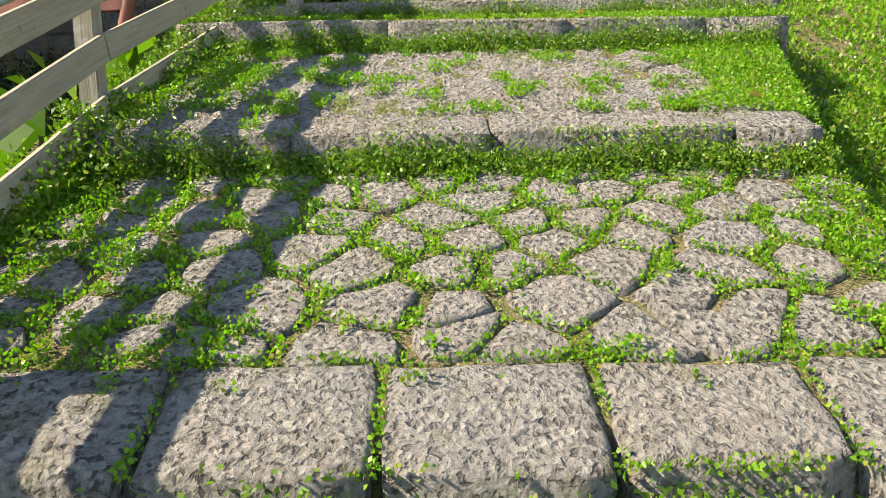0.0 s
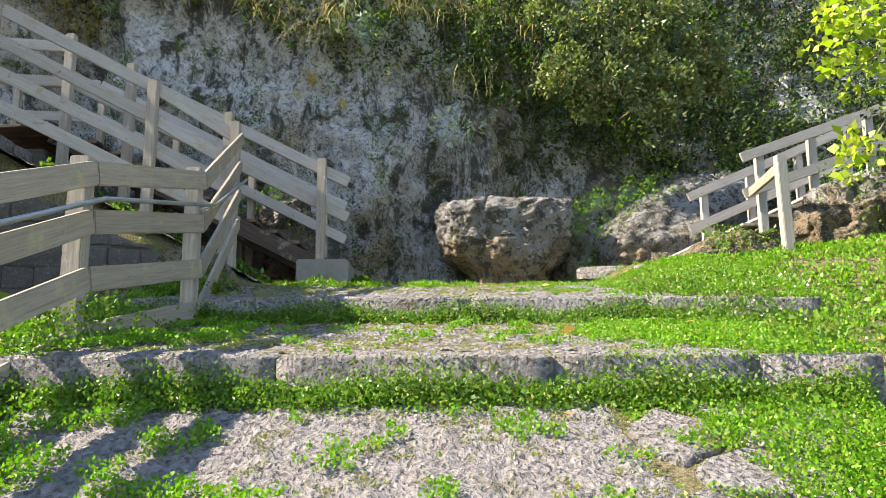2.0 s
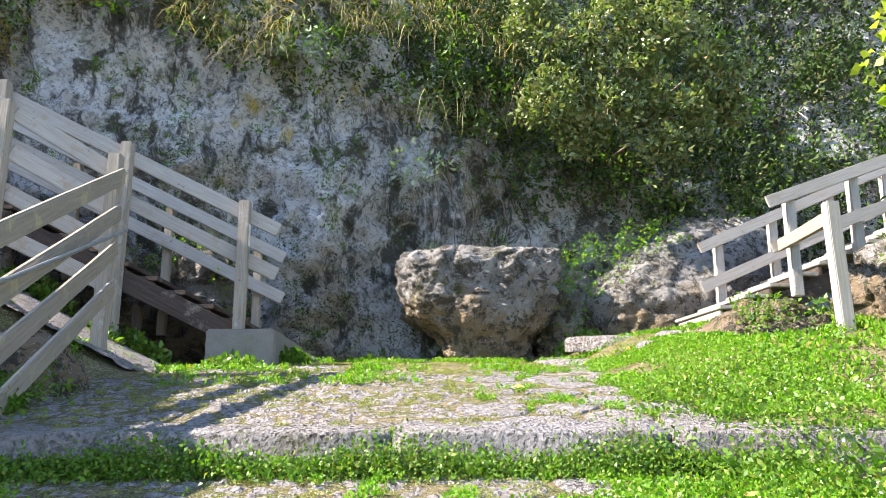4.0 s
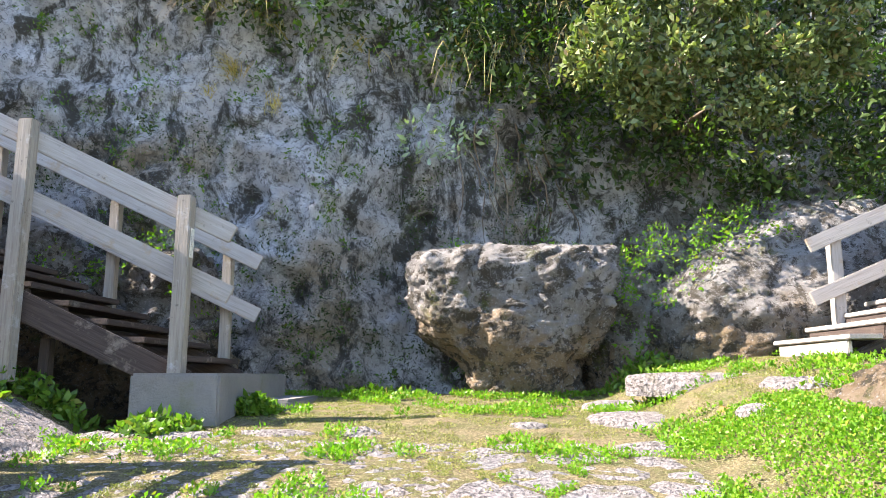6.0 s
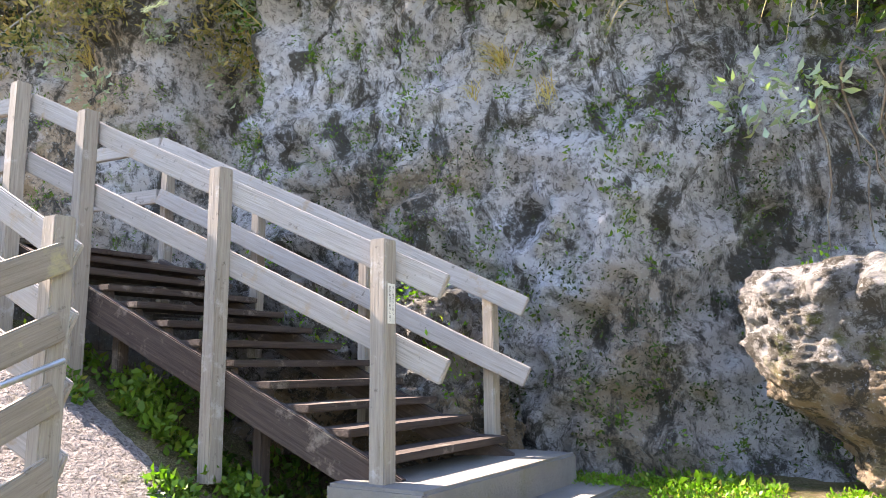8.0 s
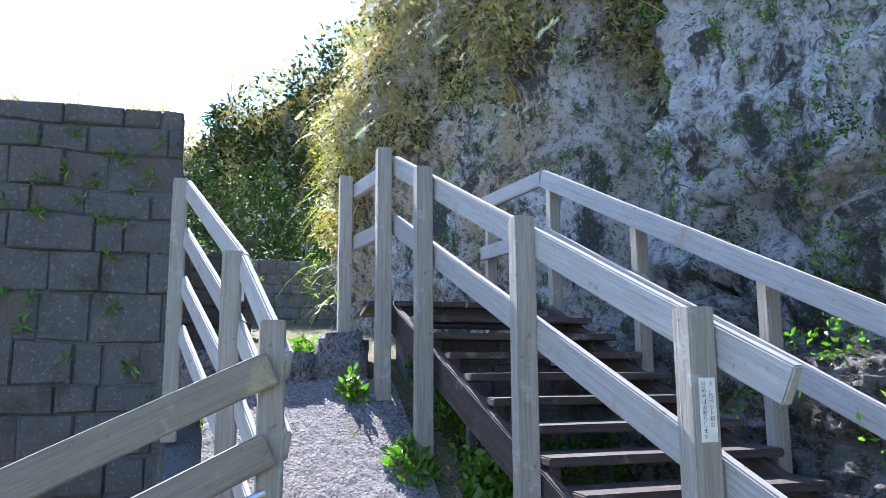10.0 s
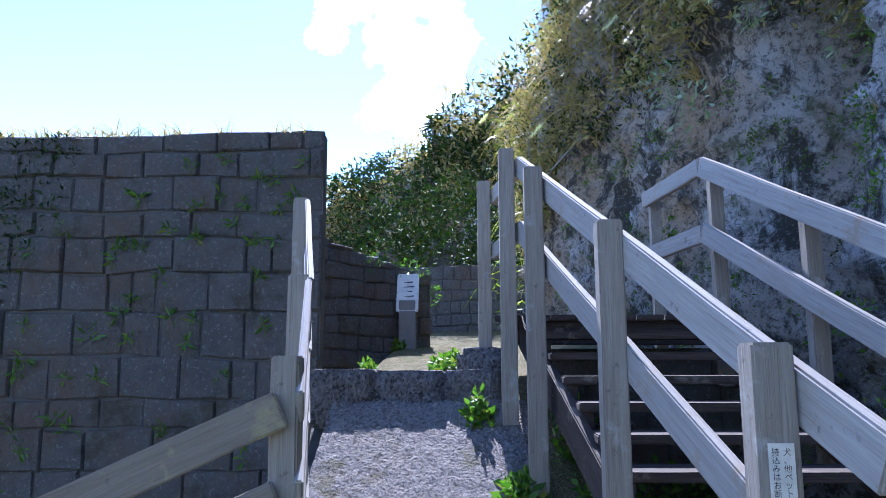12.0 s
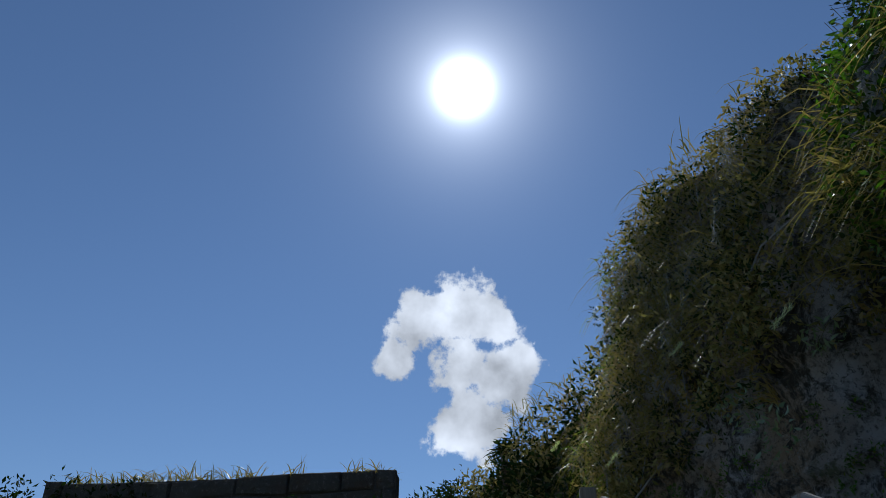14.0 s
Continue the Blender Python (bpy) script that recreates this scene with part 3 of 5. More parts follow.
# ---- masonry ----
def masonry(name, label, a, b, z0, z_top, course, width, deep, seed, kind="structure", category="wall"):
    """A wall from a to b with courses of squared stones; a and b are plan points, the face is on the right of a to b."""
    r = random.Random(seed)
    a, b = Vector((*a, 0)), Vector((*b, 0))
    L = (b - a).length
    d = (b - a).normalized()
    out = Vector((d.y, -d.x, 0))
    wall = thing(name, label, category, (*((a + b) / 2).xy, z0), kind=kind)
    top_at = (lambda s: z_top) if isinstance(z_top, (int, float)) else (lambda s: lerp(z_top[0], z_top[1], s / L))
    bm = bmesh.new()
    core = [a + out * -0.012, b + out * -0.012, b - out * deep, a - out * deep]
    hs = [top_at(0), top_at(L), top_at(L), top_at(0)]
    lo = [bm.verts.new((p.x, p.y, z0)) for p in core]
    hi = [bm.verts.new((p.x, p.y, h - 0.02)) for p, h in zip(core, hs)]
    bm.faces.new(hi)
    for k in range(4):
        bm.faces.new((lo[k], lo[(k + 1) % 4], hi[(k + 1) % 4], hi[k]))
    bmesh.ops.recalc_face_normals(bm, faces=bm.faces)
    part("core", bm, M_MORTAR, wall)
    z = z0
    while z < max(hs) - 0.06:
        h = course * r.uniform(0.7, 1.3)
        s = -r.uniform(0, width)
        while s < L - 0.02:
            w = width * r.uniform(0.5, 1.55)
            s0, s1 = max(0.0, s), min(L, s + w)
            zt = min(z + h, top_at((s0 + s1) / 2))
            s += w
            if s1 - s0 < 0.05 or zt - z < 0.05:
                continue
            bm = bmesh.new()
            g = 0.004
            dep = r.uniform(-0.014, 0.02)
            skew = [r.uniform(-0.012, 0.012) for _ in range(8)]
            ring = [(s0 + g, z + g + skew[0]), (s1 - g, z + g + skew[1]), (s1 - g, zt - g + skew[2]), (s0 + g, zt - g + skew[3])]
            e = 0.014
            inner = [(s0 + g + e, z + g + e + skew[0]), (s1 - g - e, z + g + e + skew[1]), (s1 - g - e, zt - g - e + skew[2]), (s0 + g + e, zt - g - e + skew[3])]

            def at(q, o):
                p = a + d * q[0] + out * o
                wave = 0.05 * noise.noise((q[0] * 0.9, q[1] * 1.3, seed)) + 0.025 * noise.noise((q[0] * 3.1, q[1] * 3.0, seed))
                return bm.verts.new((p.x, p.y, min(q[1] + wave, top_at(q[0]) + 0.01)))
            r0 = [at(q, -0.08) for q in ring]
            r1 = [at(q, -0.012 + dep + r.uniform(-0.008, 0.008)) for q in ring]
            r2 = [at(q, 0.012 + dep + r.uniform(-0.01, 0.01)) for q in inner]
            m = at(((s0 + s1) / 2, (z + zt) / 2), 0.02 + dep)
            for k in range(4):
                k2 = (k + 1) % 4
                bm.faces.new((r0[k], r0[k2], r1[k2], r1[k]))
                bm.faces.new((r1[k], r1[k2], r2[k2], r2[k]))
                bm.faces.new((r2[k], r2[k2], m))
            bm.faces.new((r0[3], r0[2], r0[1], r0[0]))
            bmesh.ops.recalc_face_normals(bm, faces=bm.faces)
            part("stone", bm, M_WALL, wall)
        z += h
    return wall


# ---- wooden staircase ----
stair = thing("wooden_staircase", "weathered grey wooden staircase with plank rails against the cliff", "staircase", (-2.5, 11.9, 3.5))
P = [(-0.98, 11.17, 3.50, 4.79), (-2.12, 11.01, 3.46, 5.33), (-3.26, 10.81, 4.05, 5.87), (-3.96, 10.70, 4.36, 6.19), (-4.90, 10.57, 4.70, 6.20)]
Q = [(-1.135, 12.67, 3.63, 4.60), (-2.16, 12.52, 3.6, 5.08), (-3.2, 12.36, 4.2, 5.56), (-4.2, 12.19, 4.6, 6.10), (-5.3, 12.05, 4.6, 6.12)]
for k, (x, y, z0, z1) in enumerate(P + Q):
    w = 0.105 if k < 5 else 0.09
    board("post", (x, y, z0 - 0.02), (x, y, z1), w, w, M_POST, stair)
for dz in (-0.12, -0.57):
    board("handrail", (-0.66, 11.295, 4.79 - 0.15 + dz), (-3.96, 10.79, 6.19 + dz), 0.14, 0.045, M_WOOD, stair, cuts=14)
    board("handrail", (-3.97, 10.785, 6.19 + dz), (-4.9, 10.65, 6.19 + dz), 0.13, 0.045, M_WOOD, stair)
for dz in (-0.06, -0.54):
    board("handrail", (-0.82, 12.60, 4.56 + dz), (-4.2, 12.10, 6.18 + dz), 0.14, 0.045, M_WOOD, stair, cuts=14)
    board("handrail", (-4.21, 12.10, 6.18 + dz), (-5.3, 11.96, 6.18 + dz), 0.13, 0.045, M_WOOD, stair)
RUN, RISE = 0.267, 0.13
for k in range(1, 12):
    x, z = -4.05 + RUN * k, 5.06 - RISE * k
    sh = -0.145 * (x + 0.98)
    board("tread", (x, 11.27 - sh, z - 0.022), (x + random.uniform(-0.01, 0.01), 12.62 - sh, z - 0.022), 0.045, 0.285, M_DARKWOOD, stair)
    board("bracket", (x - 0.1, 11.32 - sh, z - 0.1), (x + 0.1, 11.32 - sh, z - 0.1), 0.11, 0.06, M_DARKWOOD, stair)
board("stringer", (-0.95, 11.27, 3.42), (-4.15, 10.80, 4.97), 0.2, 0.06, M_DARKWOOD, stair, cuts=10)
board("stringer", (-0.95, 12.55, 3.42), (-4.15, 12.08, 4.97), 0.2, 0.06, M_DARKWOOD, stair, cuts=10)
for y in np.arange(10.78, 12.1, 0.19):
    board("deck_board", (-5.35, y + 0.1, 5.04), (-4.02, y - 0.08, 5.04), 0.04, 0.18, M_DARKWOOD, stair)
board("joist", (-4.12, 10.75, 4.94), (-4.12, 12.1, 4.94), 0.16, 0.06, M_DARKWOOD, stair)
board("strut", (-2.0, 11.3, 3.05), (-2.0, 11.3, 3.75), 0.08, 0.08, M_DARKWOOD, stair)
board("strut", (-3.2, 11.12, 3.6), (-3.2, 11.12, 4.4), 0.08, 0.08, M_DARKWOOD, stair)
plate = block("notice", -0.9265, 11.14, 4.33, -0.9225, 11.203, 4.545, M_PLATE, stair, "narrow cream notice plate with dark writing", bevel=0.0)

pad = thing("concrete_steps", "two worn concrete steps under the wooden staircase", "steps", (-0.9, 12, 3.05))
block("upper_step", -1.25, 11.03, 2.85, -0.62, 12.95, 3.50, M_CONC, pad, bevel=0.018, rough=0.006)
block("lower_step", -0.66, 11.75, 2.85, -0.30, 12.98, 3.30, M_CONC, pad, bevel=0.022, rough=0.006)

# ---- fence along the steps and the ramp ----
F = [(-1.84, -1.6, -0.45, 0.55), (-1.82, 0.3, 0.1, 1.15), (-1.80, 2.15, 0.72, 1.78), (-1.74, 4.07, 1.4, 2.54), (-1.55, 6.06, 2.15, 3.27), (-1.36, 7.36, 2.5, 3.58), (-1.71, 9.77, 3.1, 4.77), (-2.54, 9.62, 3.55, 5.16), (-4.05, 9.28, 4.25, 5.88)]
fence = thing("wooden_fence", "weathered plank fence with four rails beside the stone steps", "fence", (-1.6, 6, 2.2))
for x, y, z0, z1 in F:
    board("post", (x, y, z0 - 0.15), (x, y, z1), 0.1, 0.1, M_POST, fence)
# heights of the four planks where they meet each post
RAILS = [[0.45 - 0.285 * k for k in range(4)], [1.05 - 0.285 * k for k in range(4)], [1.68 - 0.285 * k for k in range(4)], (2.45, 2.165, 1.885, 1.60), (3.185, 2.92, 2.617, 2.326),
         (3.49, 3.18, 2.86, 2.57), (4.59, 4.29, 3.99, 3.69), [5.08 - 0.33 * k for k in range(4)], [5.80 - 0.33 * k for k in range(4)]]
for i, (a, b) in enumerate(zip(F, F[1:])):
    o = Vector((0.07, 0, 0)) if i < 6 else Vector((0.05, 0.055, 0))
    for za, zb in zip(RAILS[i], RAILS[i + 1]):
        board("plank", (a[0] + o.x, a[1] + o.y + 0.004, za), (b[0] + o.x, b[1] + o.y - 0.004, zb), 0.13, 0.032, M_PLANK if i < 6 else M_WOOD, fence)
rail = [(-1.71, -1.6, 0.30), (-1.67, 2.15, 1.53), (-1.60, 4.07, 2.31), (-1.42, 6.06, 3.045), (-1.22, 7.36, 3.31), (-1.27, 7.6, 3.37), (-1.57, 9.75, 4.14)]
tube("guide_rail", rail, 0.014, M_STEEL, fence, "thin galvanised tube")
for (x, y, z), (px_, py_, _, _) in zip(rail[1:5], F[2:6]):
    tube("rail_bracket", [(x, y, z), (px_ + 0.05, py_, z - 0.03)], 0.008, M_STEEL, fence)

lone = thing("wooden_post", "grey square wooden post standing in the grass", "post", (3.97, 9.43, 3.2))
board("shaft", (3.97, 9.43, 3.05), (3.95, 9.43, 4.33), 0.1, 0.1, M_WOOD, lone)

# ---- staircase on the other side ----
st2 = thing("wooden_staircase", "short grey wooden staircase climbing into the trees", "staircase", (4.2, 12.0, 3.5))
for k in range(10):
    x, z = 3.98 + 0.275 * k, 3.775 + 0.118 * k
    board("tread", (x, 11.4, z), (x + random.uniform(-0.01, 0.01), 12.72, z), 0.04, 0.25, M_WOOD, st2)
    # lowest riser grey like the treads, all others darker
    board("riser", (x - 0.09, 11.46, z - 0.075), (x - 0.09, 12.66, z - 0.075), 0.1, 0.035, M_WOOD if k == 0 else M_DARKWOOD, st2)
for y in (11.5, 12.62):
    board("stringer", (3.9, y, 3.55), (6.55, y, 4.69), 0.2, 0.06, M_DARKWOOD, st2)
for y, tops in ((12.6, ((4.40, 4.80), (5.10, 5.10), (5.85, 5.42), (6.6, 5.74))), (11.3, ((4.63, 4.99), (5.34, 5.24), (6.12, 5.52)))):
    for x, z in tops:
        board("post", (x, y, z - 1.12), (x, y, z), 0.1, 0.1, M_WOOD, st2)
    (xa, za), (xb, zb) = tops[0], tops[-1]
    g = (zb - za) / (xb - xa)
    for dz in (-0.05, -0.53):
        lead = 0.26
        board("handrail", (xa - lead, y - 0.07, za + dz - g * lead), (xb + 0.3, y - 0.07, zb + dz + g * 0.3), 0.13, 0.04, M_WOOD, st2, cuts=10)
board("brace", (3.97, 9.5, 4.22), (4.44, 11.2, 4.38), 0.12, 0.04, M_PLANK, lone)

# ---- rusty frame beyond the fence ----
frame_ob = thing("steel_frame", "rusted red-brown steel frame in the undergrowth", "frame", (-2.4, 5.8, 1.4))
tube("upright", [(-2.55, 5.75, 1.2), (-2.25, 5.95, 2.55)], 0.045, M_RUST, frame_ob)
board("cross_bar", (-2.3, 5.95, 2.45), (-3.6, 6.3, 2.45), 0.16, 0.06, M_RUST, frame_ob)
tube("upright", [(-2.0, 8.2, 2.0), (-1.95, 8.3, 2.95)], 0.05, M_RUST, frame_ob)

# ---- sign at the upper path ----
sign = thing("information_sign", "small slanted information board on a stone stand", "sign", (-8.0, 9.72, 4.9))
board("stand", (-8.05, 9.72, 4.85), (-8.05, 9.72, 5.50), 0.22, 0.2, M_CONC, sign)
board("board", (-7.95, 9.72, 5.36), (-8.13, 9.72, 5.84), 0.03, 0.27, M_PLATE, sign)
for k in range(5):
    zc = 5.48 + 0.06 * k
    board("drawing", (-7.965 - 0.375 * (zc - 5.42), 9.65 + 0.02 * (k % 3), zc), (-7.965 - 0.375 * (zc - 5.42), 9.78 + 0.02 * (k % 2), zc + 0.01), 0.028, 0.012, M_INK, sign, warp=0.0)

# ---- small plants ----
def inside_any(pts, polys):
    hit = np.zeros(len(pts), bool)
    for poly in polys:
        q = np.asarray(poly)
        box = (pts[:, 0] > q[:, 0].min()) & (pts[:, 0] < q[:, 0].max()) & (pts[:, 1] > q[:, 1].min()) & (pts[:, 1] < q[:, 1].max())
        idx = np.nonzero(box)[0]
        if not len(idx):
            continue
        x, y = pts[idx, 0], pts[idx, 1]
        odd = np.zeros(len(idx), bool)
        for (x0, y0), (x1, y1) in zip(q, np.roll(q, -1, 0)):
            cross = ((y0 > y) != (y1 > y)) & (x < (x1 - x0) * (y - y0) / (y1 - y0 + 1e-12) + x0)
            odd ^= cross
        hit[idx] |= odd
    return hit


# ---- stone steps ----
STONES = []


def clip(poly, p, n):
    out = []
    for k, a in enumerate(poly):
        b = poly[(k + 1) % len(poly)]
        da, db = (a - p).dot(n), (b - p).dot(n)
        if da <= 0:
            out.append(a)
        if (da < 0 < db) or (db < 0 < da):
            out.append(a + (b - a) * (da / (da - db)))
    return out


def ragged(poly, inset, wobble, piece=0.075, k=0.0):
    """The outline drawn in by inset, cut in short pieces and worn."""
    c = sum(poly, Vector((0, 0))) / len(poly)
    out = []
    shr = []
    for a in poly:
        v = c - a
        shr.append(a + v.normalized() * min(inset * 1.3, v.length * 0.5))
    for i, a in enumerate(shr):
        b = shr[(i + 1) % len(shr)]
        n = max(1, int((b - a).length / piece))
        for j in range(n):
            p = a.lerp(b, j / n)
            if j == 0 and wobble > 0.004:
                p = p.lerp(c, 0.04)
            w = noise.noise_vector((p.x * 7 + k, p.y * 7, k)) * wobble
            out.append(p + Vector((w.x, w.y)))
    return out


def stone(poly, zf, thick, rise, parent, name="stone", edge=0.02, lump=0.011):
    """One worn stone: a ragged outline, rounded rim and lumpy top."""
    bm = bmesh.new()
    c = sum(poly, Vector((0, 0))) / len(poly)
    rings = []
    k = c.x * 3.7
    for draw, share, dz in ((0.0, 0.0, -thick), (0.0, 0.0, -edge), (edge, 0.0, 0.0), (edge * 2.4, 0.1, rise * 0.6), (edge * 2.4, 0.4, rise), (edge * 2.4, 0.7, rise)):
        ring = []
        for p in poly:
            v = c - p
            q = p + v.normalized() * min(draw, v.length * 0.5) + v * share * 0.9
            up = (noise.noise((q.x * 9, q.y * 9, k)) + 0.8 * noise.noise((q.x * 23, q.y * 23, k))) * lump if dz >= 0 else 0.0
            ring.append(bm.verts.new((q.x, q.y, zf(q.y) + dz + up)))
        rings.append(ring)
    m = bm.verts.new((c.x, c.y, zf(c.y) + rise))
    n = len(poly)
    for a, b in zip(rings, rings[1:]):
        for i in range(n):
            bm.faces.new((a[i], a[(i + 1) % n], b[(i + 1) % n], b[i]))
    for i in range(n):
        bm.faces.new((rings[-1][i], rings[-1][(i + 1) % n], m))
    ob = part(name, bm, M_PAVE, parent, smooth=True)
    STONES.append([(p.x, p.y) for p in poly])
    return ob


def rough_tread(x0, x1, y0, y1, zf, parent, name="tread_surface", amp=1.0):
    """The worn middle of a tread: small lumps of stone grown together."""
    gx, gy = np.arange(x0, x1, 0.022), np.arange(y0, y1, 0.022)
    v = []
    for y in gy:
        for x in gx:
            d = noise.voronoi((x * 7.5 + 0.5 * noise.noise((x * 5, y * 5, 0)), y * 11.0, 0.3))[0]
            cell = min(1.0, (d[1] - d[0]) * 2.6)
            rim = min(x - x0 + 0.08 * noise.noise((y * 4, x0, 0)), x1 - x + 0.08 * noise.noise((y * 4, x1, 5)), 0.12) / 0.12
            v.append((x, y, zf(x, y) - 0.016 * amp + amp * (0.02 * cell + 0.016 * noise.noise((x * 19, y * 23, 0)) + 0.005 * noise.noise((x * 50, y * 55, 2))) - 0.05 * (1 - max(0.0, rim))))
    n, m = len(gx), len(gy)
    j, i = np.mgrid[0:m - 1, 0:n - 1]
    a = (j * n + i).ravel()[:, None]
    ob = raw(name, np.array(v), np.concatenate([a, a + 1, a + n + 1, a + n], 1), M_PAVE, True)
    ob.parent, ob.matrix_parent_inverse = parent, Matrix.Translation(-parent.location)
    STONES.append([(x0 + 0.06, y0), (x1 - 0.06, y0), (x1 - 0.06, y1), (x0 + 0.06, y1)])


rs = random.Random(11)
SPEC = [  # spacing across, along; joint; kerb depth, kerb widths
    (0.5, 0.42, 0.03, 0.4, (0.6, 0.9)),
    (0.30, 0.21, 0.019, 0.40, (0.5, 0.6)),
    (0.42, 0.30, 0.003, 0.24, (0.8, 1.4)),
    (0.42, 0.30, 0.003, 0.22, (0.9, 1.5)),
    (0.42, 0.32, 0.004, 0.22, (0.9, 1.5)),
]
for (y0, y1), (sx, sy, joint, kd, kw) in zip(STEPS, SPEC):
    def zf(y, y0=y0, y1=y1):
        return tread_z(min(max(y, y0 + 0.004), y1 - 0.004))
    step = thing("stone_step", "broad step of rough grey-pink limestone with grassy joints", "step", (0.2, (y0 + y1) / 2, zf(y0)), group="stone steps", kind="structure")
    x, end = (-1.88 if y0 > 1 and y0 < 2 else LEFT - 0.05), right_x(y0 + 0.01)
    while x < end - 0.1:
        w = min(0.555 if 1 < y0 < 2 else rs.uniform(*kw), end - x)
        if end - x - w < 0.25:
            w = end - x
        d = kd * rs.uniform(0.85, 1.15)
        f = rs.uniform(-0.025, 0.025)
        gp = 0.010 if y0 < 3 else 0.003
        quad = [Vector((x + gp, y0 + f)), Vector((x + w - gp, y0 + f + rs.uniform(-0.02, 0.02))), Vector((x + w - gp, y0 + d)), Vector((x + gp, y0 + d))]
        stone(ragged(quad, 0.0, 0.012 if y0 < 3 else 0.004, 0.09, x), zf, 0.36, rs.uniform(0.0, 0.01), step, "kerb_stone", 0.016 if y0 < 3 else 0.010)
        x += w
    seeds = []
    ny = max(1, round((y1 - 0.03 - y0 - kd) / sy))
    nx = round((RIGHT - LEFT) / sx)
    for j in range(-1, ny + 1):
        for i in range(-1, nx + 1):
            seeds.append(Vector((LEFT + (i + 0.5 + 0.5 * (j % 2) + rs.uniform(-0.36, 0.36)) * sx, y0 + kd + (j + 0.5 + rs.uniform(-0.3, 0.3)) * (y1 - 0.03 - y0 - kd) / ny)))
    middle = y0 > 3
    if middle:
        rough_tread(-1.7, 1.12, y0 + kd - 0.07, y1 - 0.01, lambda x, y: zf(y), step)
    for s in seeds:
        if middle and s.x < 1.05:
            continue
        if s.x > right_x(s.y) - 0.08:
            continue
        poly = [Vector((LEFT, y0 + kd + 0.01)), Vector((RIGHT, y0 + kd + 0.01)), Vector((RIGHT, y1 - 0.02)), Vector((LEFT, y1 - 0.02))]
        for o in seeds:
            if o is not s and (o - s).length < 1.8:
                poly = clip(poly, (s + o) / 2, (o - s).normalized())
                if len(poly) < 3:
                    break
        if len(poly) < 3:
            continue
        area = abs(sum(a.x * b.y - b.x * a.y for a, b in zip(poly, poly[1:] + poly[:1]))) / 2
        if area < 0.02:
            continue
        g = joint
        if s.x > 1.15 or s.x < -0.95:
            g = max(g, 0.03)
        tight = g < 0.01
        stone(ragged(poly, g * rs.uniform(0.5, 1.5), 0.005 if tight else 0.024, 0.06, s.x), zf, 0.09, rs.uniform(0.0, 0.006), step, edge=0.006 if tight else 0.009)

# kerb and flat slabs of the landing
land = thing("landing_stones", "half-buried flat stones in the dry earth of the landing", "stones", (0.5, 11, 3.0), kind="structure")
for x, y, rx, ry, n in ((-1.25, 10.75, 0.3, 0.13, 9), (-0.7, 10.72, 0.26, 0.12, 8), (-0.15, 10.8, 0.28, 0.12, 9), (0.4, 10.78, 0.2, 0.1, 7), (1.5, 11.05, 0.16, 0.1, 7), (2.35, 11.2, 0.5, 0.3, 11), (3.0, 11.75, 0.75, 0.28, 13), (2.2, 10.4, 0.3, 0.2, 9), (3.3, 10.9, 0.3, 0.2, 8), (2.8, 10.35, 0.2, 0.15, 8), (3.9, 10.9, 0.22, 0.16, 8), (2.4, 11.95, 0.5, 0.16, 10)):
    c = Vector((x, y))
    poly = [c + Vector((rx * math.cos(a), ry * math.sin(a))) * rs.uniform(0.85, 1.12) for a in np.linspace(0, 2 * math.pi, n, endpoint=False)]
    stone(ragged(poly, 0.0, 0.02, 0.09, x), lambda yy, x=x: ground_z(x, yy) + 0.012, 0.15, rs.uniform(0.005, 0.03), land, "stone", 0.025)

# ramp: rough stones climbing to the upper path
ramp = thing("stone_ramp", "steep ramp of rough grey stones in dry earth", "ramp", (-2.6, 10.2, 3.6), kind="structure")
rough_tread(-4.3, -1.35, 9.5, 10.82, lambda x, y: ramp_z(x), ramp, "ramp_surface", 0.5)
y = 9.3
while y < 10.6:
    w = rs.uniform(0.34, 0.5)
    block("kerb_stone", -4.62, y + 0.001, 4.3, -4.27 + rs.uniform(-0.015, 0.015), min(y + w, 10.7) - 0.001, 4.70 + rs.uniform(-0.01, 0.01), M_PAVE, ramp, bevel=0.012, rough=0.008, cuts=3)
    y += w
block("kerb_stone", -5.1, 10.35, 4.5, -4.65, 10.75, 4.86, M_PAVE, ramp, bevel=0.05, rough=0.02, cuts=3)

# ---- walls ----
masonry("wall_1", "tall dark dry-stone wall of squared blocks", (-5.1, 6.1), (-5.1, 9.22), 2.1, 6.71, 0.29, 0.40, 0.16, 3)
masonry("ramp_wall", "rough retaining wall under the stone ramp", (-4.95, 9.16), (-1.85, 9.46), 1.9, (4.5, 3.12), 0.22, 0.36, 0.25, 8)
# added wall: keeps sunlit ground from showing through the open stairs
masonry("landing_screen_wall", "added stone wall that darkens the gaps between the open stair treads", (-4.3, 10.95), (-4.3, 12.7), 3.3, 4.86, 0.25, 0.4, 0.3, 9)
masonry("parapet_wall", "low dry-stone parapet wall beside the upper path", (-6.7, 8.2), (-8.55, 9.98), 4.5, (6.35, 5.85), 0.17, 0.26, 0.4, 5)
masonry("wall_3", "far masonry wall at the foot of the hill", (-12.3, 9.2), (-12.3, 11.9), 4.6, 6.5, 0.2, 0.32, 0.4, 6)
masonry("wall_4", "far retaining wall climbing the wooded hill", (-14.6, 6.0), (-15.4, 10.4), 4.4, (6.5, 7.7), 0.3, 0.5, 0.5, 7)

# ---- growth on the ground ----
def plants(ob, label, category):
    return tagged(ob, label, category, kind="stuff")


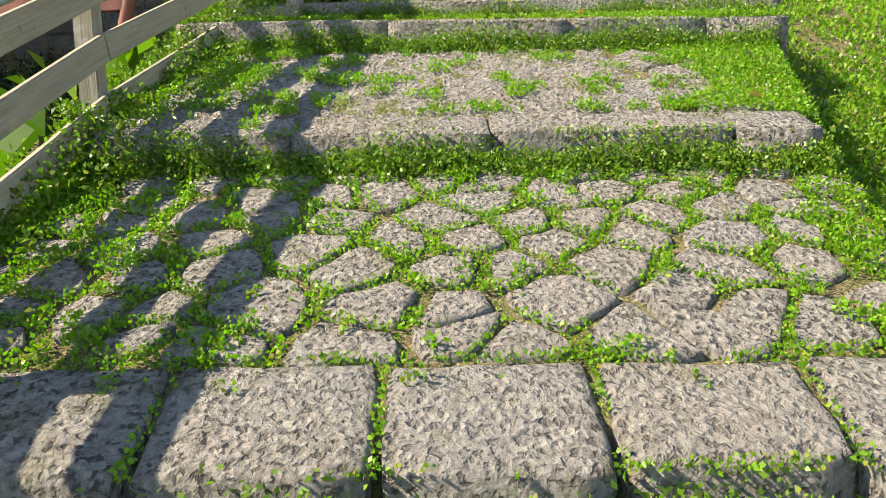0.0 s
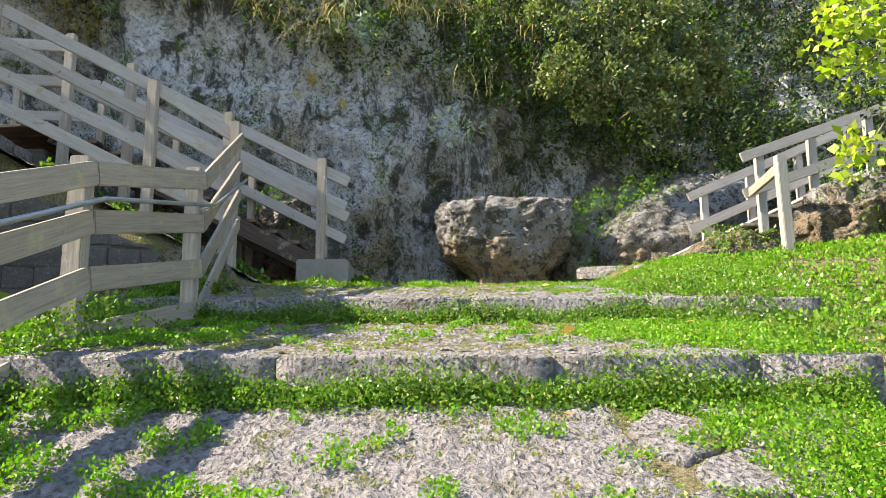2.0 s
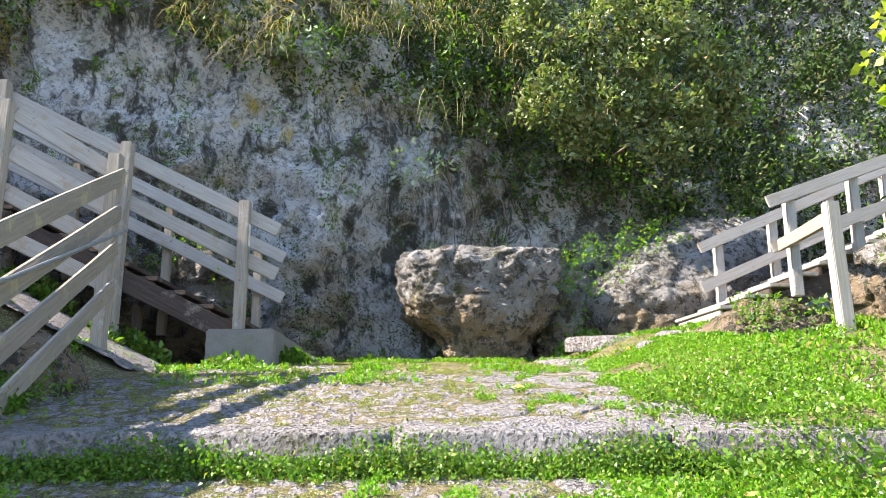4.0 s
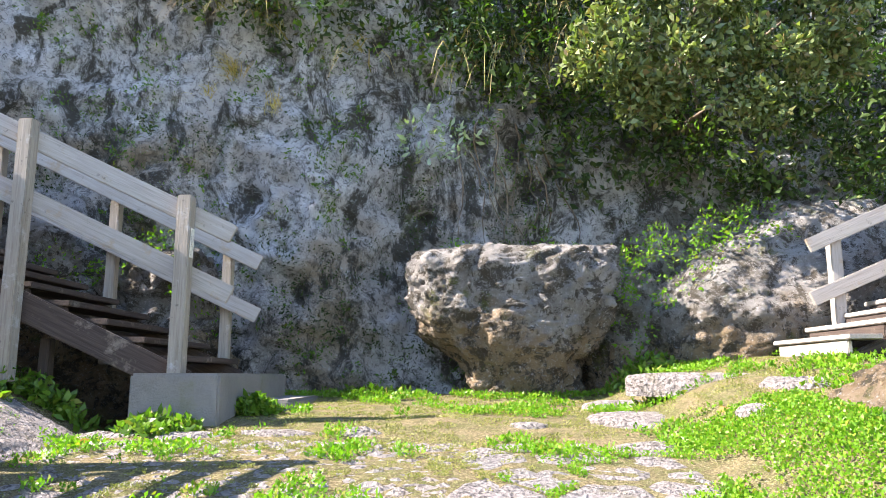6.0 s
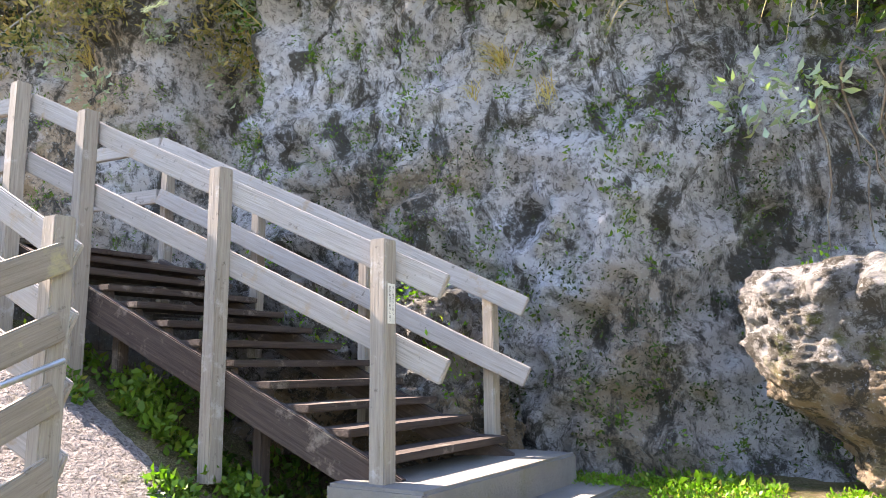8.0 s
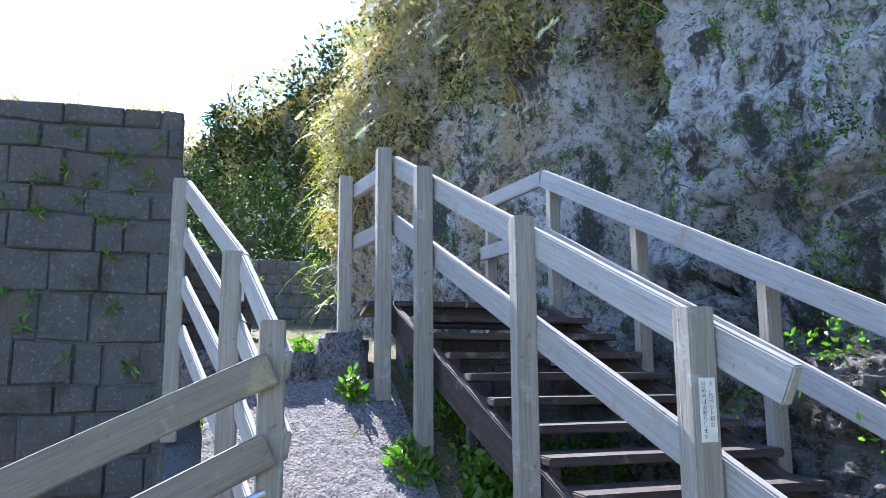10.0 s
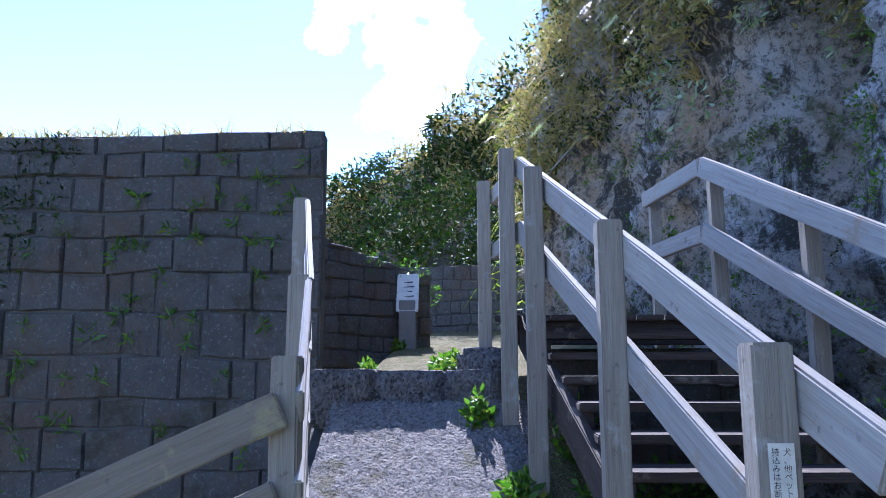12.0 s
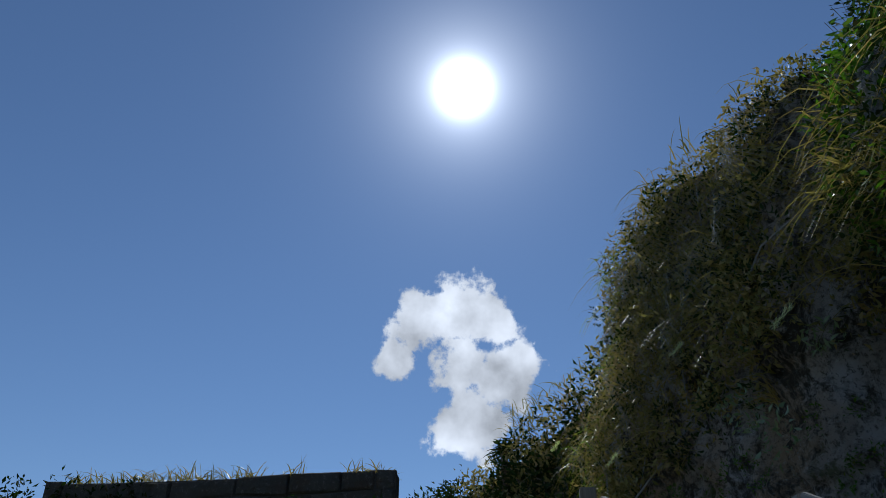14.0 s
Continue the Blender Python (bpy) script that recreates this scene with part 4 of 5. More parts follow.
def path_points(n, x0, x1, y0, y1, seed):
    r = np.random.default_rng(seed)
    return np.stack([r.uniform(x0, x1, n), r.uniform(y0, y1, n)], 1)


def on_ground(pts, lift=0.0):
    z = []
    for x, y in pts:
        g = ground_z(x, y)
        if LEFT - 0.05 < x < right_x(y) and y < 10.5:
            g = max(g, tread_z(y) - 0.014)
        z.append(g)
    return np.column_stack([pts, np.array(z) + lift])


def patch(pts, scale, seed):
    return np.array([noise.fractal((x * scale, y * scale, seed), 0.7, 2.0, 3) for x, y in pts])


# clover in the joints
pts = path_points(420000, LEFT - 0.1, RIGHT + 0.05, 1.2, 10.5, 1)
pts = pts[pts[:, 0] < np.array([right_x(q) for q in pts[:, 1]])]
free = ~inside_any(pts, STONES)
y = pts[:, 1]
wide = (y < 3.74) | (pts[:, 0] > 1.05) | (pts[:, 0] < -0.85)
keep = free & (wide | (patch(pts[:, :], 1.8, 4.0) > 0.05))
keep &= patch(pts, 2.6, 9.0) > np.where(y > 7.6, 0.12, -0.26)
g = on_ground(pts[keep][:150000])
g[:, 2] += rng.uniform(-0.004, 0.03, len(g))
plants(leaves("clover", g, (0.009, 0.019), 0.85, M_CLOVER, bias=0.9), "bright green clover filling the joints of the steps", "clover")

# green spilling over the stones
pts = path_points(420000, LEFT - 0.1, RIGHT + 0.85, 1.5, 10.6, 2)
pts = pts[pts[:, 0] < np.array([right_x(q) for q in pts[:, 1]])]
m = patch(pts, 1.3, 2.0)
x, y = pts[:, 0], pts[:, 1]
edge = 1.32 + 0.1 * np.clip((y - 3.7) / 2, 0, 1) + 0.75 * np.clip((y - 7.0) / 0.6, 0, 1)
want = (x - edge) * 1.6 + m * 1.1
want = np.maximum(want, (-1.3 - x) * 1.3 + m * 0.8)
want = np.maximum(want, patch(pts, 3.1, 7.0) * 1.3 - 0.36)
want = np.maximum(want, (-0.6 - x) * 0.25 + patch(pts, 4.0, 17.0) * 1.3 - 0.2)
for y0, _ in STEPS[1:]:
    want = np.where((y > y0 - 0.01) & (y < y0 + 0.27), want - 0.6, want)
want = np.where((y > 7.6) & (x < 2.0), want - 0.65, want)
want = np.where((y < 3.74) & (x < 1.3), want - 0.22, want)
want = np.where((y > 5.48) & (x < 1.1) & (x > -0.9), want - 0.2, want)
keep = want > rng.uniform(0.08, 0.26, len(pts))
g = on_ground(pts[keep][:130000], 0.012)
g[:, 2] += rng.uniform(0, 0.035, len(g))
plants(leaves("clover", g, (0.011, 0.022), 0.8, M_CLOVER, bias=0.9), "carpet of bright green clover over the stone edges", "clover")

# pale dry moss between rough stones
pts = path_points(300000, -1.3, 1.6, 3.9, 10.5, 3)
keep = patch(pts, 1.6, 6.0) * 0.5 + patch(pts, 8, 3.0) * 0.9 > 0.34
g = on_ground(pts[keep][:90000], 0.006)
g[:, 2] += rng.uniform(0, 0.010, len(g))
plants(leaves("dry_moss", g, (0.006, 0.012), 0.7, M_MOSS, bias=0.8), "short yellow-green moss on the stone treads", "moss")

# taller weeds along the foot of each step
rows = []
for k, (y0, _) in enumerate(STEPS[1:]):
    n = 24000 if k else 16000
    xx = rng.uniform(LEFT - 0.1, RIGHT + 0.15, n)
    yy = y0 - np.abs(rng.normal(0, 0.07, n)) - 0.01
    h = np.abs(rng.normal(0, 0.055, n)) * (0.7 + 0.6 * np.sin(xx * 3 + k * 2) ** 2)
    g = on_ground(np.stack([xx, yy], 1))
    g[:, 2] = np.minimum(g[:, 2], tread_z(y0 - 0.02) + 0.0) + h
    rows.append(g)
plants(leaves("weeds", np.concatenate(rows), (0.011, 0.029), 0.6, M_WEED, bias=0.5), "leafy weeds along the foot of each stone step", "weeds")

# herbs at the fence side and the open edge
xx = np.concatenate([rng.normal(-1.68, 0.17, 26000), rng.normal(2.45, 0.3, 22000)])
yy = rng.uniform(0.8, 8.6, len(xx))
clump = patch(np.stack([xx, yy], 1), 1.6, 5.0)
ok = clump > -0.12
xx, yy, clump = xx[ok], yy[ok], clump[ok]
g = on_ground(np.stack([xx, yy], 1))
g[:, 2] += rng.uniform(0, 1, len(xx)) * (0.07 + 0.28 * np.clip(clump, 0, 1))
plants(leaves("herbs", g, (0.016, 0.042), 0.55, M_WEED, bias=0.5), "leafy green herbs at the edges of the steps", "herbs")

# grass slope and mound
pts = path_points(110000, 1.5, 7.5, 0.5, 11.6, 5)
m = patch(pts, 1.2, 8.0)
lim = np.where(pts[:, 1] > 9.8, 0.0, -0.4)
pts = pts[m > lim]
pts = pts[~((pts[:, 1] > 11) & (pts[:, 0] < 3.5))]
pts = pts[pts[:, 0] > np.array([right_x(q) for q in pts[:, 1]]) + 0.06][:70000]
g = on_ground(pts, 0.0)
g[:, 2] += rng.uniform(0, 0.05, len(g))
plants(leaves("grass", g, (0.022, 0.06), 0.5, M_CLOVER, bias=1.1), "bright short grass on the slope beside the steps", "grass")
g2 = on_ground(pts[::9])
plants(blades("grass", g2, (0.06, 0.16), 0.006, M_WEED, bias=1.5, droop=0.3), "thin grass blades on the slope", "grass")

# sparse growth on the landing
pts = path_points(90000, -1.6, 4.4, 9.0, 13.2, 6)
m = patch(pts, 1.5, 1.0)
foot = np.clip((pts[:, 1] - 12.55) * 2.2, 0, 1) + np.clip((10.9 - pts[:, 1]) * 1.2, 0, 0.15) * (pts[:, 0] < 0.9)
foot = foot + np.clip((pts[:, 0] - 2.3) * 0.5, 0, 0.35)
keep = m + foot > 0.42
g = on_ground(pts[keep][:34000])
g[:, 2] += rng.uniform(0, 0.05, len(g))
plants(leaves("grass", g, (0.015, 0.04), 0.5, M_CLOVER, bias=0.9), "sparse green grass on the earth landing", "grass")
pts = path_points(60000, -0.8, 3.8, 10.3, 13.0, 16)
pts = pts[patch(pts, 4.0, 11.0) > -0.05]
plants(leaves("dry_grass", on_ground(pts, 0.002), (0.008, 0.02), 0.4, M_MOSS, bias=0.8), "short dry yellow grass on the landing", "grass")

# weeds by the concrete steps, by the ramp and below the stairs
g = []
for cx, cy, r, h, n in ((-0.95, 10.85, 0.28, 0.11, 600), (-0.5, 11.5, 0.18, 0.14, 500), (-1.9, 11.3, 0.4, 0.3, 1200), (-2.9, 11.2, 0.35, 0.35, 1200), (-2.1, 10.75, 0.2, 0.12, 350), (-3.2, 10.72, 0.2, 0.2, 400), (-4.0, 10.5, 0.12, 0.2, 250), (-2.6, 9.65, 0.2, 0.12, 300), (-5.2, 9.5, 0.25, 0.12, 500),
                        (-3.0, 8.9, 0.7, 0.4, 1800), (-1.6, 12.95, 0.4, 0.2, 700), (0.2, 13.2, 0.5, 0.1, 350), (2.7, 12.9, 0.35, 0.2, 500), (-1.9, 8.2, 0.3, 0.3, 900), (-1.55, 7.9, 0.25, 0.15, 500), (-7.9, 9.5, 0.3, 0.15, 400), (-5.6, 10.3, 0.3, 0.15, 300)):
    a, q = rng.uniform(0, 2 * math.pi, n), rng.uniform(0, 1, n) ** 0.6 * r
    xy = np.stack([cx + np.cos(a) * q, cy + np.sin(a) * q * 0.7], 1)
    z = on_ground(xy)
    z[:, 2] += rng.uniform(0, h, n) * (1 - (q / r) ** 2 * 0.7)
    g.append(z)
plants(leaves("weeds", np.concatenate(g), (0.03, 0.085), 0.5, M_WEED, bias=0.5), "clumps of leafy weeds round the stairs", "weeds")

# shaded growth under the wooden stairs
xy = path_points(5000, -4.3, -1.4, 10.95, 12.9, 31)
xy = xy[patch(xy, 1.6, 2.0) > -0.1]
g = on_ground(xy)
g[:, 2] += rng.uniform(0, 0.16, len(g))
plants(leaves("undergrowth", g, (0.04, 0.1), 0.5, M_WEED, bias=0.6), "low green plants in the shade under the stairs", "undergrowth")
xy = path_points(60, 2.25, 3.1, 5.9, 8.2, 32)
g = on_ground(xy)
g[:, 2] += rng.uniform(0.08, 0.16, len(g))
plants(leaves("white_flowers", g, (0.012, 0.02), 0.9, M_PETAL, bias=1.0), "tiny white flowers in the grass", "flowers")

# large leaves below the fence
xy = path_points(260, -3.4, -2.0, 2.2, 8.8, 9)
g = on_ground(xy)
g[:, 2] += rng.uniform(0.05, 0.5, len(g))
plants(leaves("broad_leaves", g, (0.14, 0.3), 0.8, M_WEED, bias=0.9, fold=0.08), "broad green leaves in the undergrowth below the fence", "leaves")
xy = path_points(16000, -4.9, -1.95, 1.0, 9.2, 10)
g = on_ground(xy)
g[:, 2] += rng.uniform(0, 0.3, len(g)) * np.clip(0.4 + patch(xy, 1.5, 3.0), 0.1, 1)
plants(leaves("undergrowth", g, (0.04, 0.1), 0.5, M_SHADELEAF, bias=0.6), "dark undergrowth below the fence", "undergrowth")

# fallen leaves
xy = np.array([(1.75, 4.4), (1.5, 4.15), (1.0, 6.2), (1.3, 8.6), (-1.2, 10.3), (2.6, 10.6), (1.9, 6.8), (0.8, 5.2)])
for k, (x, y) in enumerate(xy):
    z = on_ground(np.array([(x, y)]), 0.05)
    tagged(leaves("fallen_leaf", z, (0.06, 0.09), 0.6, M_DEAD, lean=(1, 0, 0), bias=2.5, fold=0.05), "curled orange-brown fallen leaf", "leaf", "fallen leaves")

# ---- growth on the cliff ----
def clumps(centres, radius, per, length, width, mat, name, label, category="foliage", squash=(1, 1, 1), bias=0.5, kind="stuff"):
    c = np.repeat(np.asarray(centres, float), per, 0)
    d = unit(rng.normal(size=c.shape))
    r = np.repeat(rng.uniform(*radius, size=(len(centres), 1)), per, 0) * rng.uniform(0.35, 1.0, size=(len(c), 1)) ** 0.5
    p = c + d * r * np.asarray(squash)
    ob = leaves(name, p, length, width, mat, lean=d + np.array([-0.15, -0.35, 0.35]), bias=bias)
    return tagged(ob, label, category, kind=kind)


def on_cliff(n, x0, x1, z0, z1, seed, keep=None, out=0.0):
    r = random.Random(seed)
    res = []
    tries = 0
    while len(res) < n and tries < n * 40:
        tries += 1
        x, z = r.uniform(x0, x1), r.uniform(z0, z1)
        if keep and not keep(x, z, r):
            continue
        y = cliff_point(x, z)
        res.append((x, y - out * r.random(), z))
    return np.array(res)


above = lambda x, z, r: z > cliff_at(x)[1] + 0.5 * noise.noise((x * 0.9, z * 0.4, 2.0)) - 0.1 and z < cliff_at(x)[2] + 0.3
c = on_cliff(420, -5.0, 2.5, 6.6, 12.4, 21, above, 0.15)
clumps(c, (0.18, 0.4), 40, (0.05, 0.12), 0.42, M_SHADELEAF, "cliff_shrubs", "undergrowth along the cliff top, darkened as shade between the shrubs")
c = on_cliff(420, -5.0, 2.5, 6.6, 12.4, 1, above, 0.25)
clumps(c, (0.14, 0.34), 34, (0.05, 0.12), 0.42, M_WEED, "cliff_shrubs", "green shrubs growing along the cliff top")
# the near-black leaves here carry the shade of the deep gaps
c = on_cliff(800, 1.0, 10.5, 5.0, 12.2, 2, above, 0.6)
clumps(c, (0.2, 0.5), 48, (0.06, 0.13), 0.45, M_SHADELEAF, "cliff_shrubs", "dense dark shrubs over the cliff, gap shade put into their leaf colour")
c = on_cliff(130, 1.0, 8.0, 5.0, 8.5, 12, above, 0.7)
clumps(c, (0.16, 0.34), 40, (0.05, 0.1), 0.4, M_WEED, "cliff_shrubs", "mid-green shrubs on the cliff")
c = on_cliff(900, -12.4, -5.0, 6.6, 12.6, 3, above, 0.35)
clumps(c, (0.14, 0.36), 34, (0.05, 0.13), 0.35, M_GRASS, "cliff_shrubs", "dry yellow-green shrubs on the netted cliff")
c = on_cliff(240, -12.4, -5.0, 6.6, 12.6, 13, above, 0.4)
clumps(c, (0.14, 0.34), 40, (0.05, 0.11), 0.4, M_SHADELEAF, "cliff_shrubs", "dark shrubs on the netted cliff")
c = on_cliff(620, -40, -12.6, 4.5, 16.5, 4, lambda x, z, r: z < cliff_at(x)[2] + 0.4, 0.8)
clumps(c, (0.5, 1.1), 60, (0.16, 0.34), 0.45, M_SHADELEAF, "hill_shrubs", "dark wooded hillside beyond the wall")
c = on_cliff(230, -40, -12.6, 6, 16.5, 5, lambda x, z, r: z < cliff_at(x)[2] + 0.6 and z > cliff_at(x)[2] - 4, 0.9)
clumps(c, (0.4, 0.9), 50, (0.16, 0.32), 0.4, M_GRASS, "hill_shrubs", "sunlit yellow-green scrub on the hilltop")

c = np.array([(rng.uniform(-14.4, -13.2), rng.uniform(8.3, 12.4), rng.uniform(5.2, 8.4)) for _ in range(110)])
clumps(c, (0.25, 0.55), 50, (0.08, 0.18), 0.45, M_SHADELEAF, "hill_shrubs", "dark shrubs hanging over the far walls")
# the large pale bush
bush = thing("bush", "large pale green bush leaning out from the cliff", "bush", (3.3, 13.9, 6.3))
lobes = [(2.45, 6.65, 0.4), (2.75, 7.35, 0.5), (3.3, 7.85, 0.5), (4.05, 7.75, 0.5), (4.65, 7.1, 0.42), (4.1, 6.55, 0.42), (3.25, 6.6, 0.4), (3.55, 7.2, 0.5), (4.85, 6.7, 0.25), (3.9, 6.15, 0.25), (2.25, 7.9, 0.3), (2.9, 6.3, 0.28)]
cb = []
for lx, lz, lr in lobes:
    d = unit(rng.normal(size=(22, 3)))
    d[:, 1] = -np.abs(d[:, 1])
    cb.append(np.array([lx, 13.15 - 0.25 * rng.random(), lz]) + d * lr * rng.uniform(0.6, 1.1, (22, 1)) * np.array([1.0, 0.9, 0.85]))
cb = np.concatenate(cb)
ob = clumps(cb, (0.09, 0.2), 46, (0.06, 0.12), 0.45, M_BUSH, "crown", "pale waxy leaves", kind="")
ob.parent, ob.matrix_parent_inverse = bush, Matrix.Translation(-bush.location)
del ob["category"]
for k in range(7):
    e = cb[k * 33]
    tube("limb", [(3.3 + 0.1 * k, 14.1, 6.2), (lerp(3.3, e[0], 0.5), 13.8, lerp(6.2, e[2], 0.6)), tuple(e)], 0.03, M_BARK, bush, taper=0.4)

# arching grass at the cliff edge and on the corner
c = on_cliff(1500, -4.6, 2.4, 6.9, 9.6, 6, lambda x, z, r: above(x, z, r) and noise.noise((x * 1.1, z, 4)) > -0.1, 0.3)
plants(blades("cliff_grass", c, (0.4, 1.0), 0.014, M_GRASS, lean=(-0.1, -0.8, 0.75), bias=1.4, droop=1.0), "long arching grass hanging from the cliff top", "grass")
c = on_cliff(3000, -12.5, -5.2, 7.0, 12.6, 7, lambda x, z, r: above(x, z, r) and noise.noise((x * 0.9, z * 0.8, 14)) > -0.15, 0.4)
plants(blades("cliff_grass", c, (0.3, 0.85), 0.014, M_GRASS, lean=(-0.2, -0.7, 0.8), bias=1.3, droop=0.9), "long dry grass on the netted cliff", "grass")
c = on_cliff(520, -12.6, -10.2, 5.4, 12.4, 8, None, 0.5)
plants(blades("cliff_grass", c, (0.3, 0.8), 0.016, M_LIME, lean=(-0.3, -0.8, 0.6), bias=1.2, droop=0.9), "sunlit yellow-green grass on the cliff corner", "grass")
c = on_cliff(1600, -30, -12.6, 9, 16.5, 18, lambda x, z, r: z > cliff_at(x)[2] - 1.5, 0.6)
plants(blades("hill_grass", c, (0.5, 1.3), 0.04, M_GRASS, lean=(0, -0.3, 1.0), bias=1.6, droop=0.5), "tall grass on the hilltop", "grass")

# silver shrub patches
cs = np.array([(-0.9, 0, 7.65), (-0.55, 0, 7.6), (0.9, 0, 7.2), (1.35, 0, 7.1), (0.6, 0, 6.0), (0.95, 0, 5.95), (-6.1, 0, 8.2), (-5.6, 0, 7.7), (-6.6, 0, 7.4), (-7.2, 0, 7.9), (-5.0, 0, 8.3)])
cs[:, 1] = [cliff_point(x, z) - 0.25 for x, _, z in cs]
clumps(cs, (0.18, 0.34), 60, (0.07, 0.14), 0.3, M_SILVER, "silver_shrub", "silvery narrow-leaved shrubs on the rock face")

# orange tufts
for x, z, n, L in ((-1.5, 6.8, 70, 0.5), (-1.0, 6.35, 45, 0.4), (-1.75, 6.5, 25, 0.28), (-4.4, 6.6, 14, 0.25), (-7.0, 7.9, 60, 0.6)):
    p = np.tile((x, cliff_point(x, z) - 0.02, z), (n, 1)) + rng.normal(0, 0.05, (n, 3)) * np.array([1, 0.3, 1])
    tagged(blades("dry_tuft", p, (L * 0.5, L), 0.007, M_DRY, lean=(-0.1, -0.6, 0.8), bias=1.5, droop=0.5), "tuft of orange dry grass on the rock face", "grass tuft", "dry tufts")

# small plants rooted in the rock face
c = on_cliff(760, -9.5, 2.6, 3.2, 7.6, 9, lambda x, z, r: z < cliff_at(x)[1] and noise.noise((x * 1.4, 0, z * 1.4)) > 0.02, 0.0)
clumps(c, (0.04, 0.13), 22, (0.02, 0.06), 0.45, M_WEED, "rock_plants", "small green plants rooted in the rock face")
c = on_cliff(480, -6, 6.0, 3.0, 6.2, 10, lambda x, z, r: noise.noise((x * 1.1, 4, z * 1.4)) > 0.1, 0.0)
clumps(c, (0.06, 0.18), 24, (0.02, 0.05), 0.5, M_SHADELEAF, "rock_plants", "dark creeping plants on the rock face")
c = np.array([(x, y, z) for x, y, z in ((2.55, 13.15, 4.55), (2.7, 13.1, 4.45), (2.62, 13.0, 4.25), (2.8, 13.2, 4.7), (3.0, 13.2, 4.75), (3.3, 13.3, 4.85), (3.55, 13.3, 4.95), (1.0, 13.5, 4.72), (1.9, 13.4, 4.72), (2.2, 13.4, 4.72), (-1.95, 12.8, 4.72), (-1.75, 12.75, 4.66), (-2.15, 12.75, 4.6), (-2.4, 12.7, 4.45), (-2.75, 12.65, 4.5), (-3.1, 12.65, 4.72), (-3.5, 12.75, 4.95), (-3.9, 12.8, 5.0), (-2.9, 12.55, 4.4), (-3.3, 12.5, 4.5), (-1.5, 12.65, 4.3), (-1.35, 12.7, 3.95), (-2.6, 12.6, 4.2), (2.65, 13.0, 3.9), (2.75, 13.0, 3.6), (4.3, 13.4, 4.9), (3.15, 12.98, 4.45), (3.4, 13.0, 4.62), (3.75, 13.1, 4.85), (4.05, 13.2, 5.05), (2.95, 12.95, 4.2), (3.6, 13.35, 4.95), (3.9, 13.5, 5.15), (2.7, 13.3, 4.65), (3.05, 13.5, 4.9))])
clumps(c, (0.1, 0.24), 70, (0.02, 0.06), 0.5, M_CLOVER, "ledge_plants", "bright green plants on the rock ledges")
# creepers on the boulders by the lone post
c = np.array([(rng.uniform(4.45, 5.9), rng.uniform(9.3, 9.9), rng.uniform(3.4, 4.2)) for _ in range(46)] + [(rng.uniform(3.2, 3.95), rng.uniform(9.5, 9.9), rng.uniform(3.3, 3.55)) for _ in range(16)])
clumps(c, (0.1, 0.24), 40, (0.025, 0.06), 0.5, M_WEED, "creeper", "green creepers over the rocks by the post", "creeper")

# roots hanging on the rock
for k in range(9):
    x, z = 1.0 + 0.12 * k + random.uniform(-0.1, 0.1), random.uniform(5.7, 6.6)
    q = []
    for s in range(9):
        q.append((x, cliff_point(x, z) - 0.04, z))
        x += random.uniform(-0.05, 0.11)
        z -= random.uniform(0.1, 0.2)
    tagged(tube("root", q, 0.012, M_BARK, taper=0.4), "thin brown root hanging on the rock", "root", "hanging roots")

# reed plumes
for x, z, dx in ((-4.6, 8.0, -0.5), (-6.9, 8.7, -0.3), (-8.4, 7.9, -0.4), (-10.6, 8.8, -0.3)):
    y = cliff_point(x, z)
    reed = thing("reed", "arching reed stalk with a pale feathery plume", "reed", (x, y, z), "reeds")
    q = [(x + dx * t, y - 0.9 * t, z + 0.35 * math.sin(t * 2.6) - 0.1 * t) for t in np.linspace(0, 1, 7)]
    tube("stalk", q, 0.006, M_DRY, reed, taper=0.5)
    e = np.array(q[-1])
    ob = leaves("plume", e + rng.normal(0, 0.012, (160, 3)) + np.linspace(0, 1, 160)[:, None] * np.array([dx * 0.5, -0.12, -0.1]), (0.03, 0.06), 0.12, M_PLUME, lean=(dx * 2, -0.3, -0.4), bias=3.0)
    ob.parent, ob.matrix_parent_inverse = reed, Matrix.Translation(-reed.location)

# ---- wall plants ----
p = []
for _ in range(70):
    yy, zz = random.uniform(6.2, 9.1), random.uniform(2.8, 6.5)
    p.append((-5.06, yy, zz))
clumps(p, (0.02, 0.05), 16, (0.05, 0.12), 0.22, M_WEED, "wall_plants", "small plants in the joints of the stone wall")
g = np.stack([rng.uniform(-5.5, -5.05, 900), rng.uniform(6.0, 9.1, 900), np.full(900, 6.69)], 1)
plants(blades("wall_grass", g[patch(g[:, 1:], 2.5, 4.0) > -0.1], (0.08, 0.3), 0.01, M_GRASS, lean=(0.2, 0, 1), bias=1.2, droop=0.4), "grass fringe on top of the stone wall", "grass")
c = np.stack([np.full(120, -5.1), rng.uniform(5.7, 7.2, 120), rng.uniform(4.2, 6.7, 120)], 1)
c = c[(c[:, 1] - 5.7) < 0.2 + (c[:, 2] - 4.2) * 0.5]
clumps(c, (0.08, 0.2), 36, (0.03, 0.08), 0.4, M_SHADELEAF, "ivy", "dark creeper hanging over the stone wall", "creeper", squash=(0.5, 1, 1))
c = np.array([(-8.4, 9.85, 5.85), (-8.2, 9.7, 5.9), (-8.6, 10.0, 5.6), (-7.8, 9.3, 5.95)])
clumps(c, (0.1, 0.25), 50, (0.03, 0.08), 0.4, M_WEED, "creeper", "creeper on the end of the parapet", "creeper")

